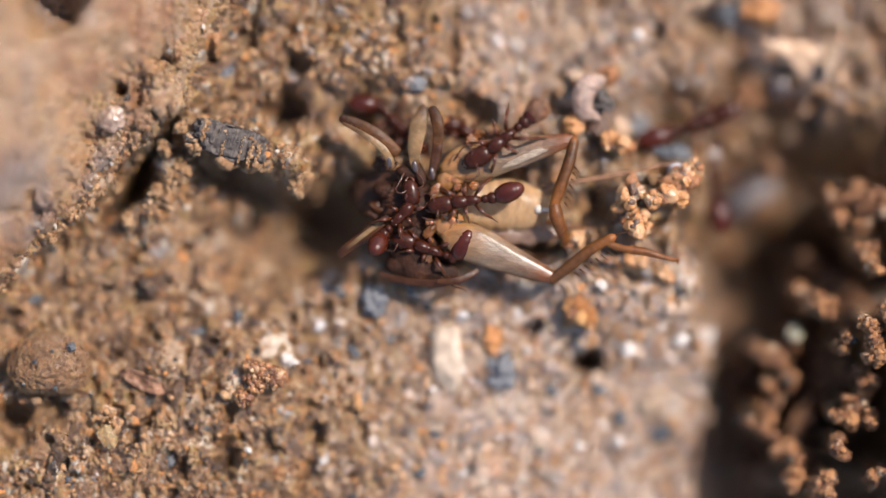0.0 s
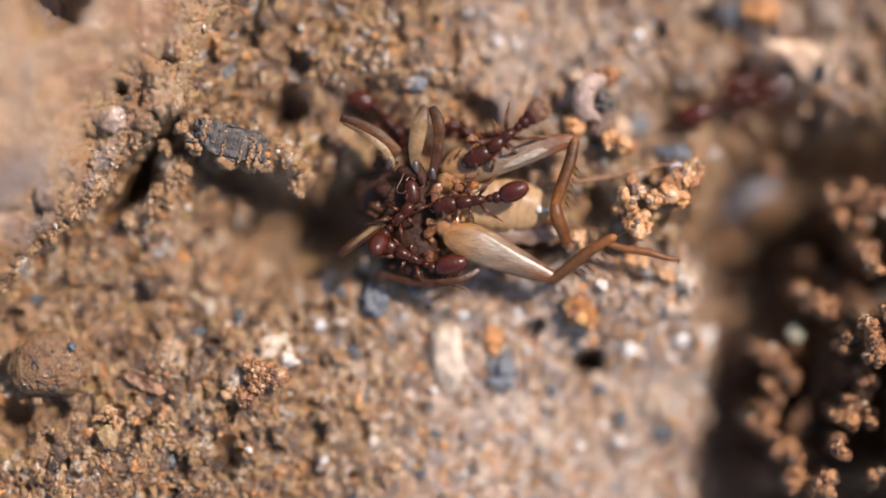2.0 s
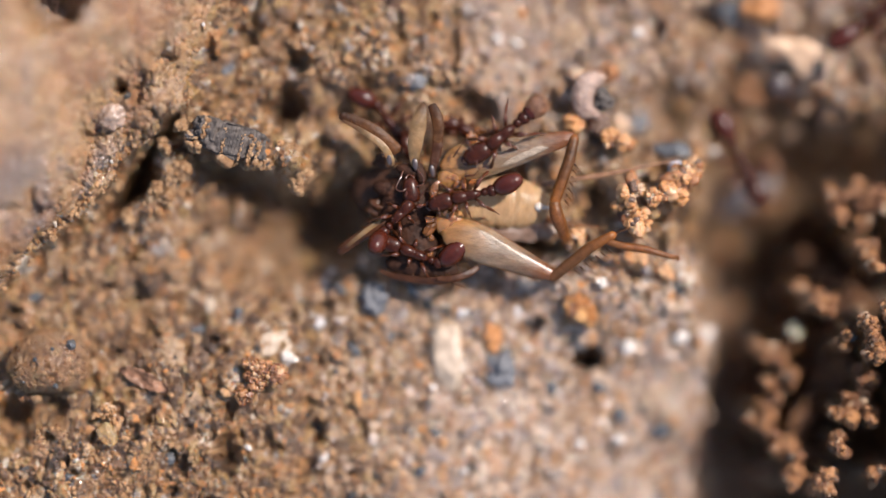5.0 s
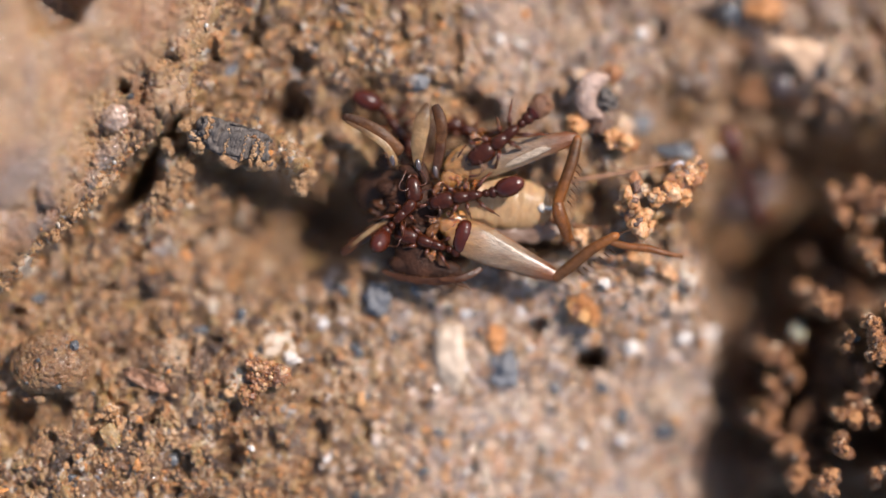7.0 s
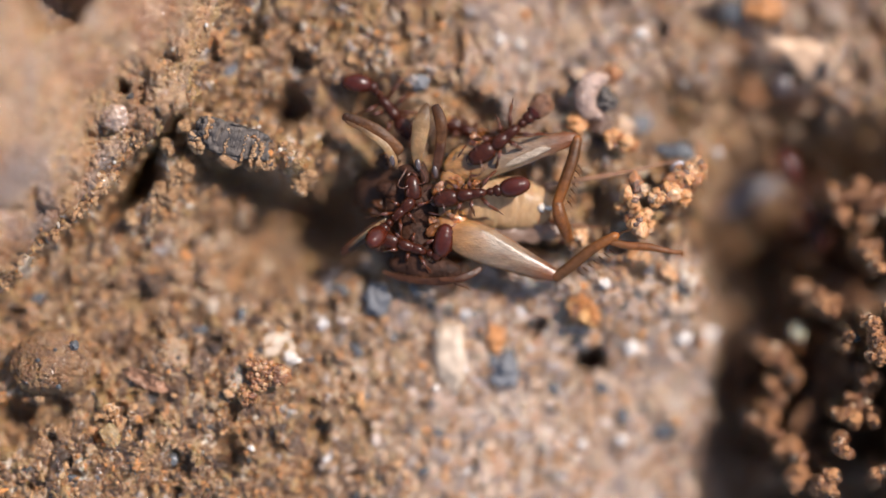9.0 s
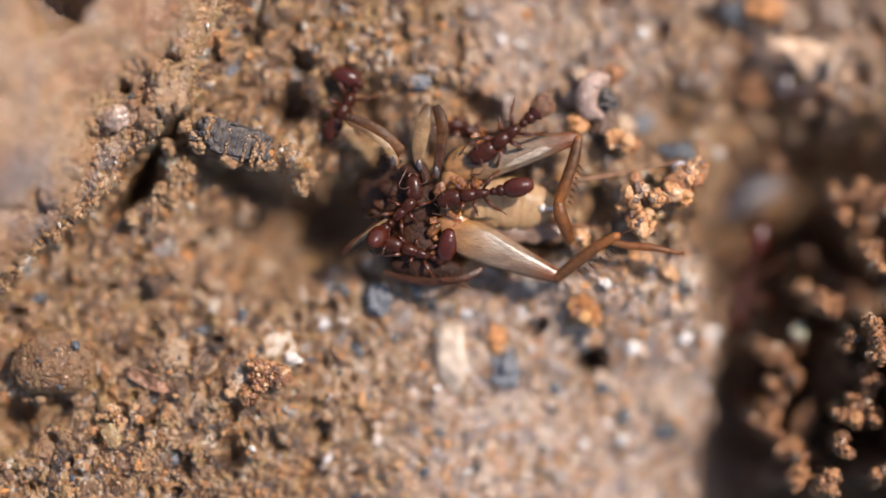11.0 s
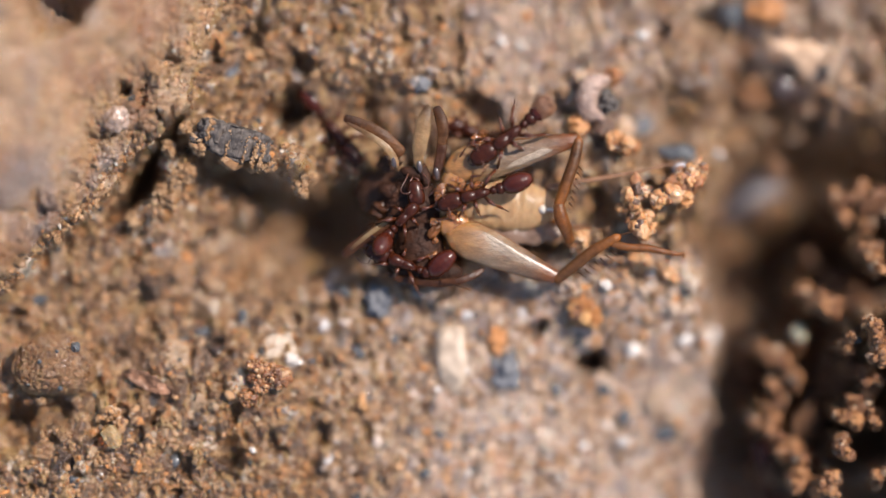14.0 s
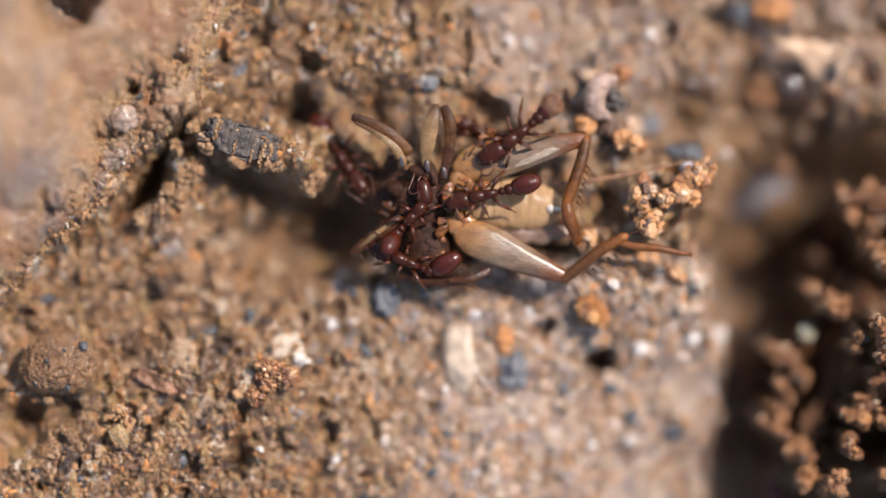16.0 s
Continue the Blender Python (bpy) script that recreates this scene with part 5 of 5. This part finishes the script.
def motions():
    body(CLIMBER, [(0, 933, 213, 0.55, 218.5, -3, 0), (2, 932, 213, 0.55, 218, -3, 0), (4, 931, 211, 0.55, 219, -3, 0), (8, 934, 209, 0.55, 219, -3, 0), (12, 935, 208, 0.55, 218, -3, 0), (16, 936, 207, 0.55, 219, -3, 0)])
    tail(CLIMBER, [(0, 5, 0), (4, 3, 0), (8, 7, -2), (16, 5, 0)])
    body(PULLER, [(0, 876, 350, 0.35, 187, -4, 0), (1.5, 881, 347, 0.35, 187, -4, 0), (2, 883, 349, 0.35, 188, -4, 0), (2.5, 878, 341, 0.35, 192, -4, 0), (4, 877, 339, 0.35, 194, -4, 0), (6.5, 872, 344, 0.35, 189, -4, 0),
                  (7.5, 872, 341, 0.35, 189, -4, 0), (9, 880, 340, 0.35, 188, -4, 0), (12.5, 884, 337, 0.35, 190, -4, 0), (14.5, 882, 332, 0.35, 195, -4, 0), (16, 884, 336, 0.35, 193, -4, 0)])
    tail(PULLER, [(0, 14, 0), (1.5, 12, 0), (2.5, 14, 0), (4, 12, 0), (6.5, 12, 12), (7, 12, 10), (8, 8, 0), (9, 6, 0), (12.5, 2, 0), (14.5, 6, 0), (16, 4, 0)])
    body(BITER, [(0, 676, 418, 0.05, 47, 0, 0), (6, 676, 418, 0.05, 47, 0, 0), (8.5, 671, 411, 0.05, 45, 0, 0), (11.5, 671, 411, 0.05, 45, 0, 0), (13.5, 676, 418, 0.05, 47, 0, 0), (16, 677, 419, 0.05, 47, 0, 0)])
    tail(BITER, [(0, 16, 46), (7, 16, 46), (8.5, 4, 46), (11.5, 4, 46), (13, 14, 46), (16, 14, 46)])
    # waist place and gaster's way of the ant below the belly
    rows = [(0, 806, 458, 62), (0.5, 772, 456, 35), (1, 770, 458, 35), (1.5, 774, 462, 30), (2, 768, 476, 14), (2.5, 766, 486, -4), (3, 770, 474, 6), (3.5, 770, 470, 6), (4, 764, 480, 14), (5.2, 785, 470, 48), (6.5, 812, 458, 80),
            (7, 806, 450, 76), (7.5, 790, 452, 84), (8, 782, 462, 90), (8.5, 780, 460, 80), (9, 772, 457, 76), (11.5, 777, 466, 75), (12, 755, 468, 60), (12.5, 763, 474, 60), (13, 764, 474, 56), (14, 751, 485, 40), (14.5, 758, 484, 52),
            (15, 752, 484, 46), (16, 743, 484, 32)]
    body(CURLER, [(t, u, v, -0.2, 158 + 0.12 * (w - 40), 0, 0) for t, u, v, w in rows])
    tail(CURLER, [(t, w + 180 - (158 + 0.12 * (w - 40)), 8) for t, u, v, w in rows])
    body(COMER, [(t, u, v, z - 0.3, h, 15 * min(1, max(0, (t - 13.5) / 1.5)), 0) for t, u, v, z, h in (
        (0, 668, 185, -1.2, -45), (1.5, 655, 188, -1.2, -45), (2.5, 666, 184, -1.1, -52), (3.5, 665, 182, -1.1, -52), (4.2, 662, 184, -1.0, -52), (6.5, 667, 191, -0.8, -54), (7.5, 664, 188, -0.8, -54), (8.5, 652, 164, -0.5, -52), (9.2, 651, 151, -0.5, -52),
        (10.2, 642, 147, -0.6, -92), (11.3, 624, 147, -0.5, -130), (11.5, 617, 149, -0.5, -135), (11.9, 578, 151, -0.4, -100), (12.1, 568, 154, -0.4, -92), (12.5, 551, 163, -0.6, -80), (13.2, 542, 172, -0.9, -65), (13.5, 542, 178, -1.0, -60), (14, 556, 195, -1.1, -53), (15, 555, 214, -1.0, -54), (16, 560, 248, -1.0, -56))])
    tail(COMER, [(0, 45, 0), (1.5, 30, 0), (2.5, 28, 0), (4, 30, 0), (6.5, 30, 4), (8.5, 45, 0), (9.2, 46, 0), (10.2, 70, 0), (11.3, 108, 0), (11.5, 106, 0), (11.9, 34, 0), (12.5, 2, 0), (14, 0, 0), (16, 0, 0)])
    body(HIDDEN, [(0, 880, 262, -1.25, 152, 0, 0), (8, 879, 262, -1.25, 154, 0, 0), (16, 880, 262, -1.25, 152, 0, 0)])
    body(RUNNER, on_ground([(0, 1268, 355, 98), (0.5, 1259, 302, 100), (0.9, 1254, 255, 85), (1.2, 1265, 205, 60), (1.5, 1288, 168, 42), (1.8, 1318, 145, 28), (2.4, 1352, 138, 10), (3.0, 1360, 142, 5), (3.6, 1358, 140, 10), (4.5, 1450, 95, 32), (6.3, 1640, -50, 35), (8, 1680, -80, 35), (16, 1690, -90, 35)]))
    body(WALKER, on_ground([(0, 1185, 235, 20), (0.3, 1199, 220, 20), (1.2, 1225, 215, 10), (2.1, 1262, 190, 20), (3.0, 1280, 180, 10), (3.6, 1262, 178, -10), (3.9, 1262, 190, -45), (4.2, 1280, 225, -60), (6.3, 1296, 262, -65), (7.1, 1300, 285, -70), (7.7, 1322, 332, -78), (8.3, 1346, 342, -74),
                            (9.2, 1408, 322, -66), (10.3, 1385, 400, -100), (11.3, 1306, 488, -105), (11.8, 1296, 552, -95), (12.2, 1292, 592, -88), (12.6, 1298, 638, -78), (13.0, 1314, 712, -72), (13.4, 1331, 756, -70), (14, 1350, 830, -75), (15, 1356, 888, -80), (16, 1356, 900, -80)], deepest=-3.5))
    fidget(COMER["legs"], 9.2, 14.0, 0.2, 16, 1)
    fidget(RUNNER["legs"], 0.0, 8.0, 0.2, 18, 2)
    fidget(WALKER["legs"], 0.0, 15.0, 0.2, 16, 3)
    fidget(BITER["feelers"], 0.0, 16.0, 0.5, 8, 4)
    fidget(CURLER["legs"], 0.0, 16.0, 0.5, 9, 5)
    fidget(PULLER["feelers"], 0.0, 16.0, 0.4, 7, 6)
    walk(TARSUS, [(t, pose(*(TARSUS_JOINT * MM), 0, 0, a)) for t, a in ((0, 0), (6.5, 0.5), (7, 2), (7.5, -1), (8, 1), (8.4, 4.6), (9.2, 4.6), (12, 4.6), (16, 4.2))])


motions()
